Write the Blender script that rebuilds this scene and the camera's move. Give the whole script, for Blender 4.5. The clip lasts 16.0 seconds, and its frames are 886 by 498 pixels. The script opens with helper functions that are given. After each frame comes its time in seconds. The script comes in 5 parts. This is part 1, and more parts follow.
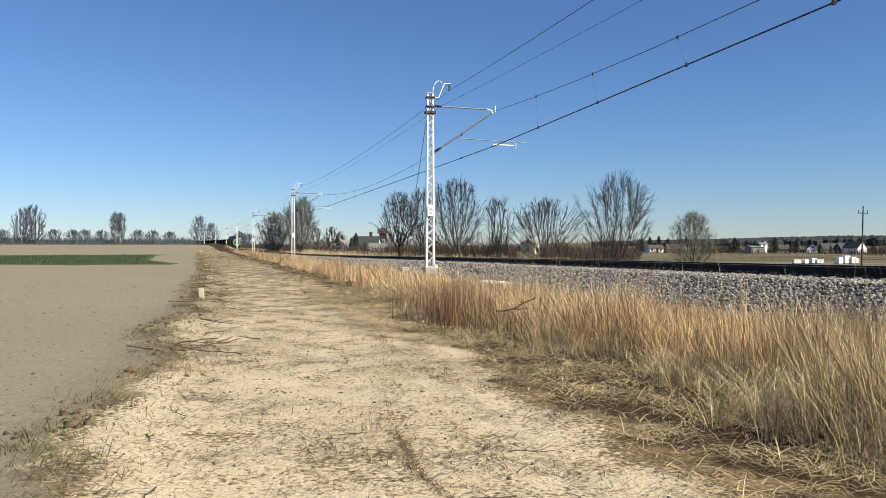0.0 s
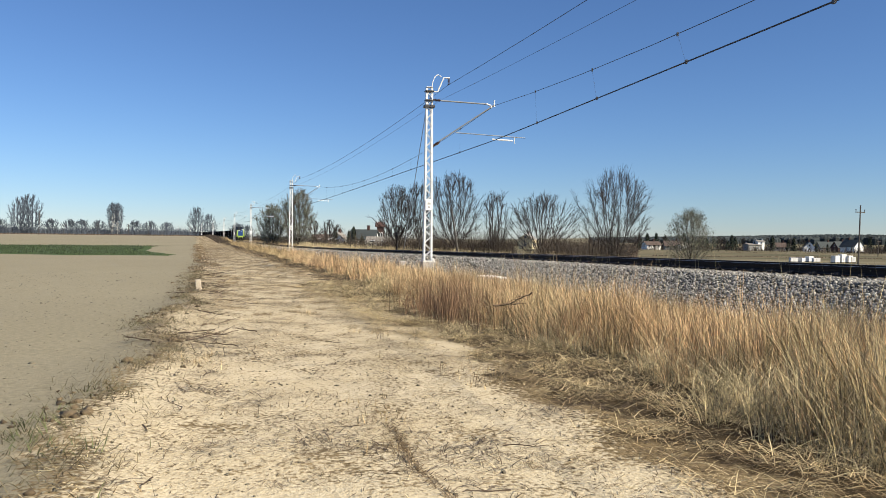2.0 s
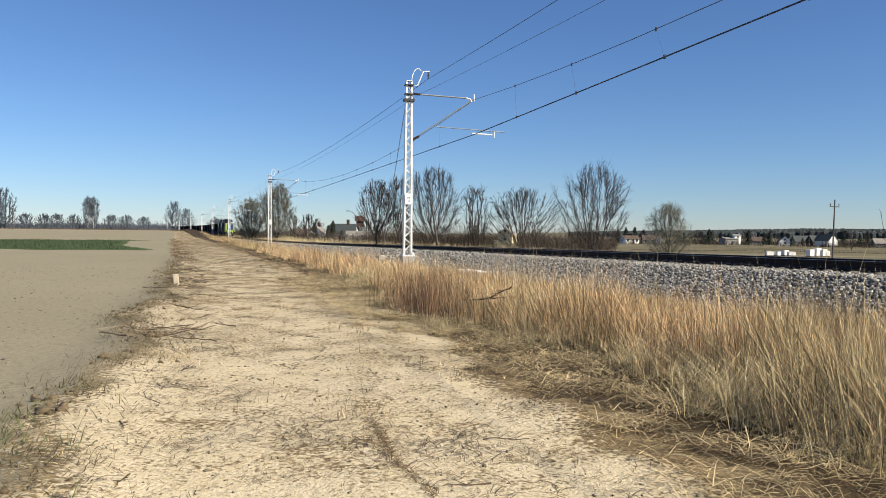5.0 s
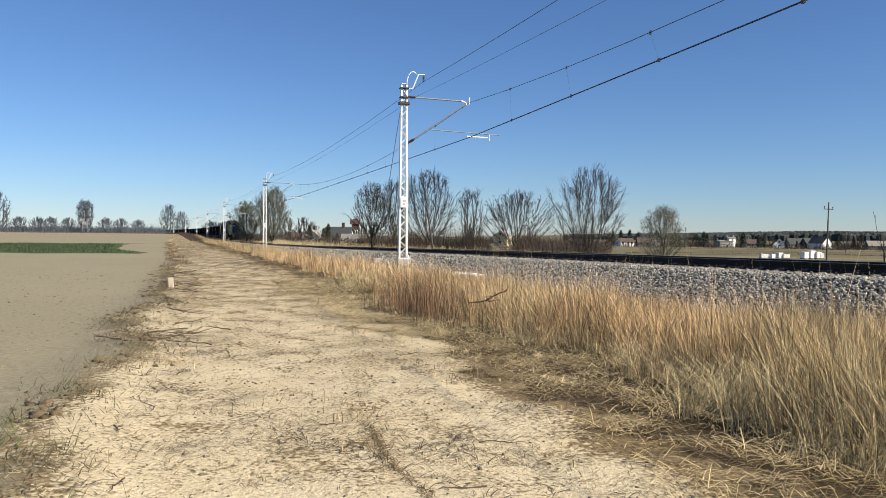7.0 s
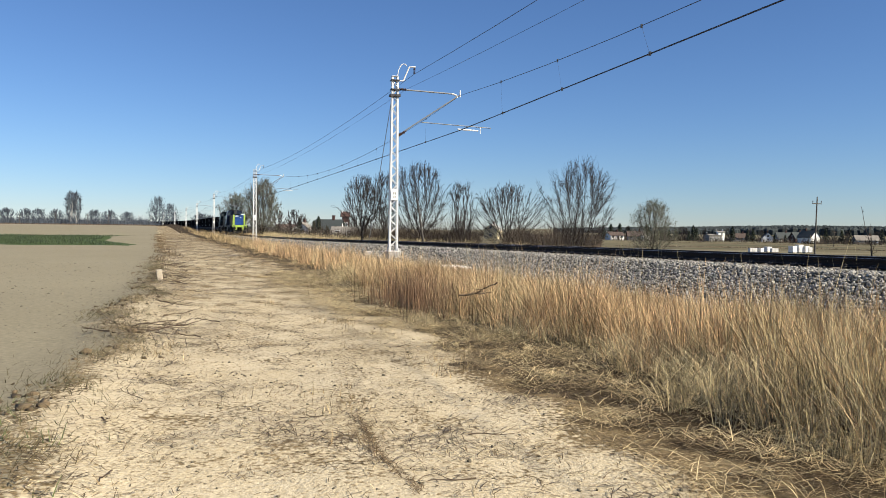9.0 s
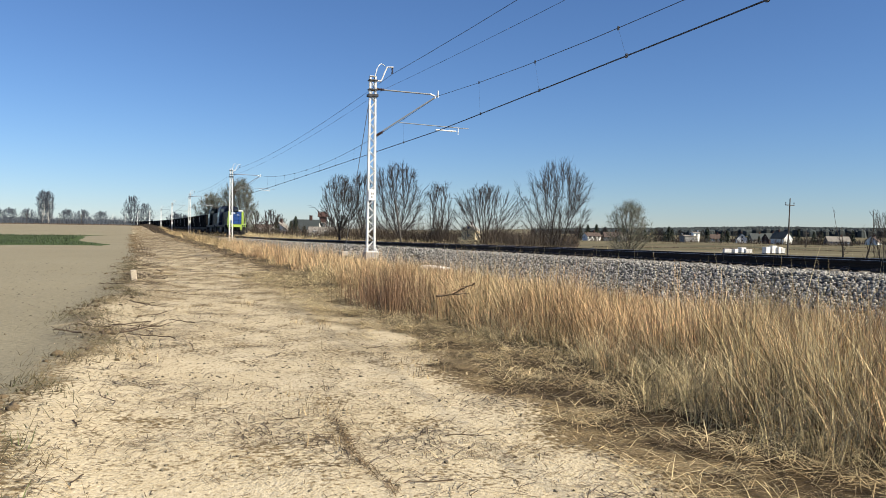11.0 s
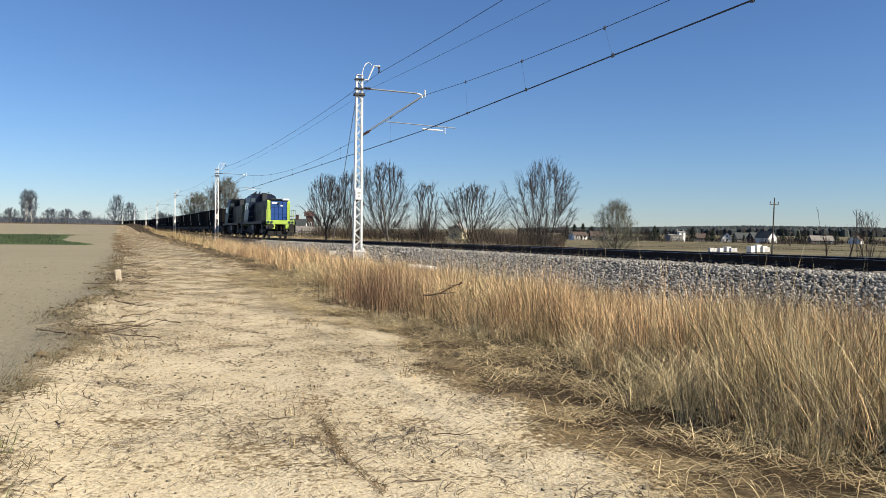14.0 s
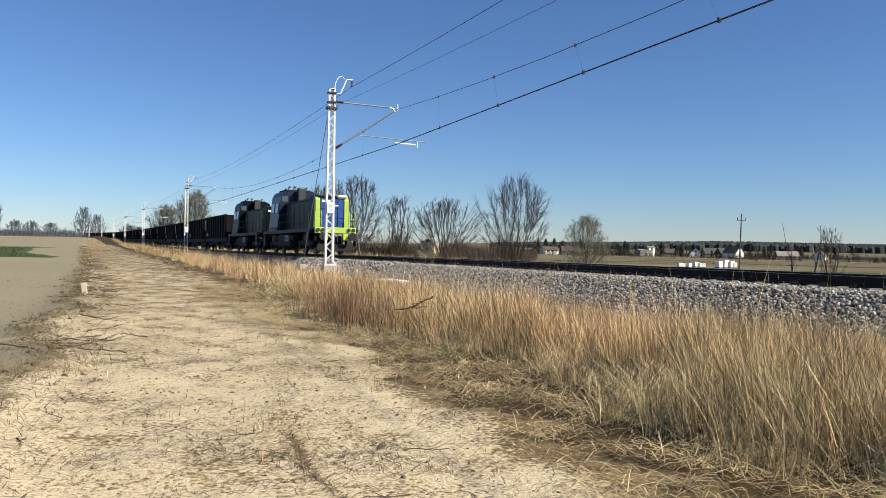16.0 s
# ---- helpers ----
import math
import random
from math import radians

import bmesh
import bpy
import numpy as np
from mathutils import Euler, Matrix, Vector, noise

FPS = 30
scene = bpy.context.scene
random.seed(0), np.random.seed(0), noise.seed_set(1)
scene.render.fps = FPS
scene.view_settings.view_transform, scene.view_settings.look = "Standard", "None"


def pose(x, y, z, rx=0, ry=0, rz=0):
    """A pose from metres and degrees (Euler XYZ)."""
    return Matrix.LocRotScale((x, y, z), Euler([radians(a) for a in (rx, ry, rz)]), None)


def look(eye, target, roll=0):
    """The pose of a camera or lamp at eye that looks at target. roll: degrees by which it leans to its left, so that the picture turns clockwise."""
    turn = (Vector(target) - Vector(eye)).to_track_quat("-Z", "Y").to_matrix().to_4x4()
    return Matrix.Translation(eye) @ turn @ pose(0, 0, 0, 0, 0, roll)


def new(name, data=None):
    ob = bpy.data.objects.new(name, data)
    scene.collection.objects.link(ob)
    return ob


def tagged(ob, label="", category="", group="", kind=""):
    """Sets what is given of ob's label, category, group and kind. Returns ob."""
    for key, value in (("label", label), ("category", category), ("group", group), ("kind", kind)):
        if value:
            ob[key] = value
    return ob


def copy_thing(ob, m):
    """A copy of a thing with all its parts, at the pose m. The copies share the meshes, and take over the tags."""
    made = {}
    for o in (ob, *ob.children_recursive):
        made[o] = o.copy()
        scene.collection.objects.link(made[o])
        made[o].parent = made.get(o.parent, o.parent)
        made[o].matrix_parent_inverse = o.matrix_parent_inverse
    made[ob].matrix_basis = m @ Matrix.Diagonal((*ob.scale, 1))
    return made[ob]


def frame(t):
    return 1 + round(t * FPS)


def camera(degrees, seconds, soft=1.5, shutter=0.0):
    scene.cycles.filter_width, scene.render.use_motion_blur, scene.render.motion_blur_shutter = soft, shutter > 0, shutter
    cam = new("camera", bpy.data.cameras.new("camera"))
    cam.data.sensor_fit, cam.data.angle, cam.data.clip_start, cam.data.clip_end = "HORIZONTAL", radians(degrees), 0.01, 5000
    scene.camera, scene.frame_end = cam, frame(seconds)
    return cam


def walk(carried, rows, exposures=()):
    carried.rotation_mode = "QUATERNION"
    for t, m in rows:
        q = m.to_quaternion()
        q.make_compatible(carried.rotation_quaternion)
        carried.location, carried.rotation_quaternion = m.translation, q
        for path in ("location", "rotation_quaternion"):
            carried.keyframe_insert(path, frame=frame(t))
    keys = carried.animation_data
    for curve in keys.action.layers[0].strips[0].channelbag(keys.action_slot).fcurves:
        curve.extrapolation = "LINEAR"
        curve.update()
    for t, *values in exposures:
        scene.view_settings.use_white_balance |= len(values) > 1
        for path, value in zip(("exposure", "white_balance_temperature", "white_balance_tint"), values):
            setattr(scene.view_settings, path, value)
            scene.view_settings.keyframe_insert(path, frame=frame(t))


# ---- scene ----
cam = camera(60.66, 16.0, soft=0.8)
EYE = 1.55
# seconds, metres right, ahead and up from the stand, then yaw, pitch, roll
PATH = [
    (0.0, -0.000, -0.000, 0.000, -0.00, -0.38, 0.00),
    (0.5, 0.001, -0.014, 0.002, -0.64, -0.31, -0.19),
    (1.0, -0.001, -0.019, 0.004, -0.49, -0.55, -0.32),
    (1.5, 0.002, -0.021, 0.004, -0.29, -0.71, -0.36),
    (2.0, 0.001, -0.021, 0.003, -0.18, -0.82, -0.66),
    (2.5, -0.004, -0.019, 0.004, -0.08, -0.43, -0.18),
    (3.0, -0.005, -0.018, 0.002, -0.08, -0.58, -0.73),
    (3.5, -0.002, -0.022, 0.000, -0.37, -0.71, -0.85),
    (4.0, -0.002, -0.024, -0.002, -0.73, -0.73, -0.78),
    (4.5, -0.001, -0.005, -0.001, -1.37, -1.24, -0.69),
    (7.0, -0.002, -0.009, 0.000, -2.06, -1.01, -0.55),
    (7.5, 0.001, -0.010, -0.002, -2.11, -0.92, -0.59),
    (8.0, -0.002, 0.001, -0.002, -2.31, -1.21, -0.70),
    (8.5, 0.001, 0.003, -0.003, -2.55, -1.44, -0.63),
    (9.0, 0.001, 0.005, -0.006, -2.78, -1.53, -0.76),
    (11.5, 0.007, 0.020, -0.004, -4.72, -1.43, -0.92),
    (12.0, 0.002, 0.019, -0.005, -4.89, -1.25, -0.90),
    (12.5, 0.006, 0.022, -0.006, -5.11, -1.33, -0.49),
    (13.0, 0.007, 0.011, -0.002, -5.32, -1.19, -0.78),
    (13.5, 0.006, 0.022, -0.006, -5.36, -1.51, -0.58),
    (14.0, 0.007, 0.033, -0.007, -5.44, -1.51, -0.85),
    (14.5, 0.008, 0.027, -0.007, -5.84, -1.20, -0.85),
    (15.0, 0.011, 0.028, -0.004, -6.46, -1.13, -0.85),
    (15.5, 0.012, 0.043, -0.008, -7.32, -0.98, -1.17),
    (16.0, 0.013, 0.028, -0.006, -7.55, -0.41, -1.12),
]
walk(cam, [(t, pose(x, y, EYE + z, 90 + p, r, a)) for t, x, y, z, a, p, r in PATH], [(0.0, 0.74, 6150, 8), (16.0, 0.74, 6150, 8)])

# ---- light ----
SUN_AZ = 122.0      # compass-like: degrees clockwise from straight ahead
SUN_EL = 37.0
world = bpy.data.worlds.new("world")
scene.world = world
world.use_nodes = True
wn = world.node_tree
sky = wn.nodes.new("ShaderNodeTexSky")
sky.sky_type = "NISHITA"
sky.sun_disc = False
sky.sun_elevation = radians(SUN_EL)
sky.sun_rotation = radians(SUN_AZ)
sky.air_density, sky.dust_density, sky.ozone_density = 1.0, 0.0, 6.0
tint = wn.nodes.new("ShaderNodeVectorMath")
tint.operation = "MULTIPLY"
tint.inputs[1].default_value = (0.92, 0.97, 1.115)
wn.links.new(sky.outputs[0], tint.inputs[0])
wn.links.new(tint.outputs[0], wn.nodes["Background"].inputs[0])
wn.nodes["Background"].inputs[1].default_value = 0.057
sun = new("sun", bpy.data.lights.new("sun", "SUN"))
sun.data.energy, sun.data.angle, sun.data.color = 5.0, radians(0.55), (1.0, 0.86, 0.66)
to_sun = Vector((math.sin(radians(SUN_AZ)) * math.cos(radians(SUN_EL)), math.cos(radians(SUN_AZ)) * math.cos(radians(SUN_EL)), math.sin(radians(SUN_EL))))
sun.matrix_world = look((60, -40, 80), Vector((60, -40, 80)) - to_sun)


# ---- materials ----
def mat(name, base, rough=0.7, metal=0.0, vary=0.25, scale=3.0, fine=40.0, bump=0.2, hue=None, island=0.0, rand=0.0, through_light=0.0, gloss=0.5):
    """Principled surface with two scales of colour variation, and bump. hue: a second colour for the stains."""
    m = bpy.data.materials.new(name)
    m.use_nodes = True
    n, k = m.node_tree.nodes, m.node_tree.links
    b = n["Principled BSDF"]
    b.inputs["Roughness"].default_value, b.inputs["Metallic"].default_value = rough, metal
    b.inputs["Specular IOR Level"].default_value = gloss
    co = n.new("ShaderNodeTexCoord")
    big, small = n.new("ShaderNodeTexNoise"), n.new("ShaderNodeTexNoise")
    big.inputs["Scale"].default_value, small.inputs["Scale"].default_value = scale, fine
    big.inputs["Detail"].default_value, small.inputs["Detail"].default_value = 6, 4
    k.new(co.outputs["Object"], big.inputs["Vector"])
    k.new(co.outputs["Object"], small.inputs["Vector"])
    ramp = n.new("ShaderNodeValToRGB")
    second = hue or tuple(c * (1 - vary) for c in base)
    ramp.color_ramp.elements[0].position, ramp.color_ramp.elements[1].position = 0.32, 0.68
    ramp.color_ramp.elements[0].color, ramp.color_ramp.elements[1].color = (*second, 1), (*base, 1)
    k.new(big.outputs["Fac"], ramp.inputs[0])
    bright = n.new("ShaderNodeMapRange")
    bright.inputs["To Min"].default_value, bright.inputs["To Max"].default_value = 1 - vary, 1 + vary
    bright.inputs["From Min"].default_value, bright.inputs["From Max"].default_value = 0.3, 0.7
    k.new(small.outputs["Fac"], bright.inputs["Value"])
    value = bright.outputs[0]
    if island or rand:
        source = n.new("ShaderNodeNewGeometry").outputs["Random Per Island"] if island else n.new("ShaderNodeObjectInfo").outputs["Random"]
        r = n.new("ShaderNodeMapRange")
        r.inputs["To Min"].default_value, r.inputs["To Max"].default_value = 1 - (island or rand), 1 + (island or rand)
        k.new(source, r.inputs["Value"])
        mul = n.new("ShaderNodeMath")
        mul.operation = "MULTIPLY"
        k.new(value, mul.inputs[0])
        k.new(r.outputs[0], mul.inputs[1])
        value = mul.outputs[0]
    mix = n.new("ShaderNodeVectorMath")
    mix.operation = "SCALE"
    k.new(ramp.outputs[0], mix.inputs[0])
    k.new(value, mix.inputs["Scale"])
    k.new(mix.outputs[0], b.inputs["Base Color"])
    if bump:
        bp = n.new("ShaderNodeBump")
        bp.inputs["Strength"].default_value, bp.inputs["Distance"].default_value = bump, 0.02
        k.new(small.outputs["Fac"], bp.inputs["Height"])
        k.new(bp.outputs[0], b.inputs["Normal"])
    if through_light:
        t = n.new("ShaderNodeBsdfTranslucent")
        k.new(mix.outputs[0], t.inputs[0])
        ms = n.new("ShaderNodeMixShader")
        ms.inputs[0].default_value = through_light
        k.new(b.outputs[0], ms.inputs[1])
        k.new(t.outputs[0], ms.inputs[2])
        k.new(ms.outputs[0], n["Material Output"].inputs["Surface"])
    return m


STEEL_WHITE = mat("white painted steel", (0.78, 0.78, 0.76), 0.45, 0.0, 0.08, 2, 30, 0.05, hue=(0.6, 0.6, 0.58))
STEEL_GREY = mat("galvanised steel", (0.22, 0.23, 0.24), 0.5, 0.3, 0.15, 4, 50, 0.1)
PLATE_WHITE = mat("white enamel", (0.85, 0.85, 0.83), 0.4, 0, 0.05, 3, 40, 0.0)
BLACK_PAINT = mat("black letter paint", (0.03, 0.03, 0.035), 0.5, 0, 0.2)
INSULATOR = mat("brown glazed porcelain", (0.06, 0.035, 0.025), 0.2, 0, 0.2)
COPPER = mat("weathered copper wire", (0.05, 0.05, 0.055), 0.5, 0.3, 0.2)
CONCRETE = mat("weathered concrete", (0.42, 0.4, 0.37), 0.9, 0, 0.2, 3, 60, 0.4, rand=0.12)
RAIL_RUST = mat("rusty rail steel", (0.02, 0.0125, 0.009), 0.9, 0.0, 0.3, 3, 60, 0.3)
RAIL_TOP = mat("worn rail head", (0.45, 0.44, 0.43), 0.3, 0.9, 0.15, 3, 60, 0.05)
SLEEPER = mat("dusty concrete sleeper", (0.12, 0.105, 0.088), 0.9, 0, 0.2, 3, 60, 0.4, rand=0.12)
CLIP = mat("dark fastening steel", (0.05, 0.04, 0.035), 0.6, 0.4, 0.2)
STONE = mat("granite ballast", (0.31, 0.30, 0.27), 0.85, 0, 0.3, 20, 120, 0.3, hue=(0.20, 0.19, 0.165), island=0.75)
# far darker than the stones: the shade in their gaps is painted here
BALLAST = mat("ballast bed with gap shade", (0.05, 0.049, 0.046), 0.9, 0, 0.55, 6, 22, 1.0)
LOCO_DARK = mat("dark green navy loco paint", (0.005, 0.010, 0.011), 0.42, 0, 0.3, 1.5, 20, 0.03, hue=(0.004, 0.006, 0.010), gloss=0.07)
LOCO_NAVY = mat("dark blue cab paint", (0.008, 0.014, 0.038), 0.4, 0, 0.2, 1.5, 20, 0.03, gloss=0.3)
LOCO_GREY = mat("grey loco trim", (0.04, 0.044, 0.048), 0.6, 0, 0.2, 2, 20, 0.03, gloss=0.3)
LOCO_BLUE = mat("blue loco paint", (0.018, 0.065, 0.25), 0.35, 0, 0.12, 2, 20, 0.03)
LOCO_LIME = mat("lime yellow paint", (0.36, 0.50, 0.07), 0.45, 0, 0.12, 2, 20, 0.03)
LOCO_WHITE = mat("white loco paint", (0.75, 0.77, 0.77), 0.4, 0, 0.08)
UNDER = mat("oily black running gear", (0.007, 0.007, 0.007), 0.8, 0.0, 0.3, 3, 30, 0.1)
WHEEL = mat("wheel steel", (0.08, 0.07, 0.065), 0.5, 0.6, 0.2)
GLASS = mat("dark window glass", (0.03, 0.04, 0.05), 0.06, 0, 0.05, 1, 10, 0)
SKYGLASS = mat("pale reflecting glass", (0.09, 0.11, 0.12), 0.05, 0.4, 0.05, 1, 10, 0)
LAMP = mat("lamp lens", (0.7, 0.7, 0.65), 0.1, 0, 0.05)
WAGON = mat("dark wagon paint", (0.007, 0.007, 0.008), 0.7, 0, 0.4, 1.2, 14, 0.15, hue=(0.009, 0.008, 0.008), rand=0.25, gloss=0.08)
COAL = mat("coal load", (0.02, 0.02, 0.022), 0.6, 0, 0.4, 5, 20, 0.8)
LABELWHITE = mat("faded white plate", (0.3, 0.3, 0.28), 0.6, 0, 0.2)


# ---- mesh helpers ----
class Geo:
    """Gathers vertices and faces for one mesh."""
    def __init__(self):
        self.v, self.f = [], []

    def add(self, verts, faces):
        o = len(self.v)
        self.v += [tuple(p) for p in verts]
        self.f += [tuple(i + o for i in q) for q in faces]
        return self

    def box(self, x0, x1, y0, y1, z0, z1, c=0.0, m=None):
        """A box, its edges chamfered by c."""
        if c <= 0:
            vs = [(x, y, z) for x in (x0, x1) for y in (y0, y1) for z in (z0, z1)]
            fs = [(0, 1, 3, 2), (4, 6, 7, 5), (0, 4, 5, 1), (2, 3, 7, 6), (0, 2, 6, 4), (1, 5, 7, 3)]
        else:
            vs, at = [], {}
            for i, x in enumerate((x0, x1)):
                for j, y in enumerate((y0, y1)):
                    for k, z in enumerate((z0, z1)):
                        dx, dy, dz = c * (1 - 2 * i), c * (1 - 2 * j), c * (1 - 2 * k)
                        for a, p in enumerate(((x, y + dy, z + dz), (x + dx, y, z + dz), (x + dx, y + dy, z))):
                            at[i, j, k, a] = len(vs)
                            vs.append(p)
            g = lambda *q: at[q]
            fs = []
            for i in (0, 1):
                fs.append([g(i, 0, 0, 0), g(i, 0, 1, 0), g(i, 1, 1, 0), g(i, 1, 0, 0)][::1 if i == 0 else -1])
                fs.append([g(0, i, 0, 1), g(1, i, 0, 1), g(1, i, 1, 1), g(0, i, 1, 1)][::1 if i == 0 else -1])
                fs.append([g(0, 0, i, 2), g(0, 1, i, 2), g(1, 1, i, 2), g(1, 0, i, 2)][::1 if i == 0 else -1])
            for i in (0, 1):
                for j in (0, 1):
                    fs.append([g(i, j, 0, 0), g(i, j, 1, 0), g(i, j, 1, 1), g(i, j, 0, 1)])
                    fs.append([g(i, 0, j, 0), g(i, 1, j, 0), g(i, 1, j, 2), g(i, 0, j, 2)])
                    fs.append([g(0, i, j, 1), g(1, i, j, 1), g(1, i, j, 2), g(0, i, j, 2)])
                    for k in (0, 1):
                        fs.append([g(i, j, k, 0), g(i, j, k, 1), g(i, j, k, 2)])
        if m is not None:
            vs = [m @ Vector(p) for p in vs]
        return self.add(vs, fs)

    def tube(self, pts, r, n=6, cap=True):
        """A tube along pts; r: one radius, or one for each point."""
        pts = [Vector(p) for p in pts]
        rs = r if isinstance(r, (list, tuple)) else [r] * len(pts)
        vs = []
        for i, p in enumerate(pts):
            d = (pts[min(i + 1, len(pts) - 1)] - pts[max(i - 1, 0)])
            d = d.normalized() if d.length > 1e-9 else Vector((0, 0, 1))
            a = d.cross(Vector((0, 0, 1)) if abs(d.z) < 0.9 else Vector((1, 0, 0))).normalized()
            b = d.cross(a)
            vs += [p + rs[i] * (math.cos(t) * a + math.sin(t) * b) for t in (2 * math.pi * j / n for j in range(n))]
        fs = [(i * n + j, i * n + (j + 1) % n, (i + 1) * n + (j + 1) % n, (i + 1) * n + j) for i in range(len(pts) - 1) for j in range(n)]
        if cap:
            fs += [tuple(range(n))[::-1], tuple((len(pts) - 1) * n + j for j in range(n))]
        return self.add(vs, fs)

    def prism(self, profile, place0, place1):
        """A closed profile swept from one frame function to another: place(u, v) gives a point."""
        n = len(profile)
        vs = [place0(*p) for p in profile] + [place1(*p) for p in profile]
        fs = [(i, (i + 1) % n, n + (i + 1) % n, n + i) for i in range(n)] + [tuple(range(n))[::-1], tuple(range(n, 2 * n))]
        return self.add(vs, fs)

    def mesh(self, name, material, smooth=False):
        me = bpy.data.meshes.new(name)
        me.from_pydata(self.v, [], self.f)
        if material:
            me.materials.append(material)
        if smooth:
            me.polygons.foreach_set("use_smooth", [True] * len(me.polygons))
        bm = bmesh.new()
        bm.from_mesh(me)
        bmesh.ops.recalc_face_normals(bm, faces=bm.faces)
        bm.to_mesh(me)
        bm.free()
        return me


def part(name, geo, material, parent=None, label="", smooth=False):
    ob = new(name, geo.mesh(name, material, smooth) if isinstance(geo, Geo) else geo)
    ob.parent = parent
    return tagged(ob, label)


def thing(name, m, label, category, group="", kind=""):
    ob = new(name)
    ob.matrix_world = m
    return tagged(ob, label, category, group, kind)


def array_mesh(name, verts, faces_n, material):
    """A mesh from a vertex array and faces of one size that use the vertices in order of an index array."""
    me = bpy.data.meshes.new(name)
    idx = np.asarray(faces_n, dtype=np.int32)
    me.vertices.add(len(verts))
    me.vertices.foreach_set("co", np.asarray(verts, dtype=np.float32).ravel())
    me.loops.add(idx.size)
    me.loops.foreach_set("vertex_index", idx.ravel())
    me.polygons.add(len(idx))
    me.polygons.foreach_set("loop_start", np.arange(0, idx.size, idx.shape[1], dtype=np.int32))
    me.materials.append(material)
    me.update(calc_edges=True)
    return me


def smooth_step(a, b, x):
    t = np.clip((np.asarray(x, dtype=float) - a) / (b - a), 0, 1)
    return t * t * (3 - 2 * t)


# ---- the railway line: distance s along it, lateral l (right of it positive) ----
LINE_S = np.arange(-120.0, 1200.0, 1.0)
_yaw = np.radians(np.where(LINE_S < -60, 13.0, np.where(LINE_S < 20, 13.0 + 5.0 * (LINE_S + 60) / 80, np.where(LINE_S < 200, 18.0, 18.0 + np.degrees((LINE_S - 200) / 2200.0)))))
LINE_X = np.cumsum(-np.sin(_yaw))
LINE_Y = np.cumsum(np.cos(_yaw))
LINE_X += 2.18 - np.interp(0, LINE_S, LINE_X)
LINE_Y += 35.8 - np.interp(0, LINE_S, LINE_Y)
RAIL_S = np.arange(-120.0, 1200.0, 5.0)
_z = np.interp(RAIL_S, [-120, -24, 0, 53, 115, 180, 1200], [1.9, 1.15, 0.87, 0.30, 0.05, 0.0, 0.0])
RAIL_Z = np.convolve(np.pad(_z, 4, mode="edge"), np.ones(9) / 9, mode="valid")


def rail_z(s):
    return np.interp(s, RAIL_S, RAIL_Z)


def on_line(s, l=0.0, h=0.0):
    """The point at distance s, l beside the track's axis and h above the rail head."""
    a = np.interp(s, LINE_S, _yaw)
    return Vector((float(np.interp(s, LINE_S, LINE_X) + l * np.cos(a)), float(np.interp(s, LINE_S, LINE_Y) + l * np.sin(a)), float(rail_z(s) + h)))


def line_pose(s, l=0.0, h=0.0):
    """Local x across to the right, local y along the line away, z up."""
    p = on_line(s, l, h)
    return pose(p.x, p.y, p.z, 0, 0, math.degrees(float(np.interp(s, LINE_S, _yaw))))


def line_coords(x, y):
    """s and l of points, from their place across the line's run."""
    s = np.interp(y, LINE_Y, LINE_S)
    for _ in range(3):
        a = np.interp(s, LINE_S, _yaw)
        dx, dy = x - np.interp(s, LINE_S, LINE_X), y - np.interp(s, LINE_S, LINE_Y)
        s = np.clip(s - dx * np.sin(a) + dy * np.cos(a), -119, 1199)
    a = np.interp(s, LINE_S, _yaw)
    dx, dy = x - np.interp(s, LINE_S, LINE_X), y - np.interp(s, LINE_S, LINE_Y)
    return s, dx * np.cos(a) + dy * np.sin(a)


def wavy(x, y, k, seed=0.0):
    """Cheap smooth noise, about -1 to 1."""
    x, y = np.asarray(x) * k + seed, np.asarray(y) * k - 1.7 * seed
    return (np.sin(x * 1.3 + 2.1 * np.sin(y * 0.9 + seed)) + np.sin(y * 1.7 + 1.9 * np.sin(x * 1.1 - seed)) + np.sin((x + y) * 2.3 + 1.3 * np.sin((x - y) * 1.9))) / 3


def terrain(x, y):
    """The ground's height."""
    x, y = np.asarray(x, dtype=float), np.asarray(y, dtype=float)
    s, l = line_coords(x, y)
    form = rail_z(s) - 0.86
    left = 1.15 * smooth_step(75, 300, y) + 0.035 * wavy(x, y, 0.35)
    near = np.exp(-((y / 40.0) ** 2))
    track = smooth_step(-13.4, -12.4, l) * (1 - smooth_step(-8.6, -7.6, l))
    left = left + track * (0.022 * wavy(x, y, 1.7, 2.0) + 0.012 * wavy(x, y, 5.0, 4.0)) + 0.10 * np.exp(-((l + 12.9) / 0.5) ** 2) * near
    left = left + (0.12 * smooth_step(8, 60, s) + 0.55 * smooth_step(105, 150, s)) * np.exp(-((l + 6.3) / 2.2) ** 2) * (1 - smooth_step(240, 320, s))
    right = -2.2 * smooth_step(5, 45, l) - 1.8 * smooth_step(60, 400, l) + 0.1 * wavy(x, y, 0.05)
    far = smooth_step(600, 2500, np.hypot(x, y))
    a, b = smooth_step(-7.8, -4.0, l), smooth_step(3.6, 9.0, l)
    z = np.where(l < 0, left * (1 - a) + form * a, form * (1 - b) + right * b)
    return z * (1 - far) + far * np.where(l < 0, 0.6, -3.0 + 14.0 * smooth_step(1200, 2600, y) * smooth_step(200, 900, x))


def ground_at(x, y, h=0.0):
    return Vector((float(x), float(y), float(terrain(x, y)) + h))


# ---- ground ----
def grow(a, b, first, rate):
    out, step = [], first
    while a < b:
        out.append(a)
        a += step
        step *= rate
    return out + [b]


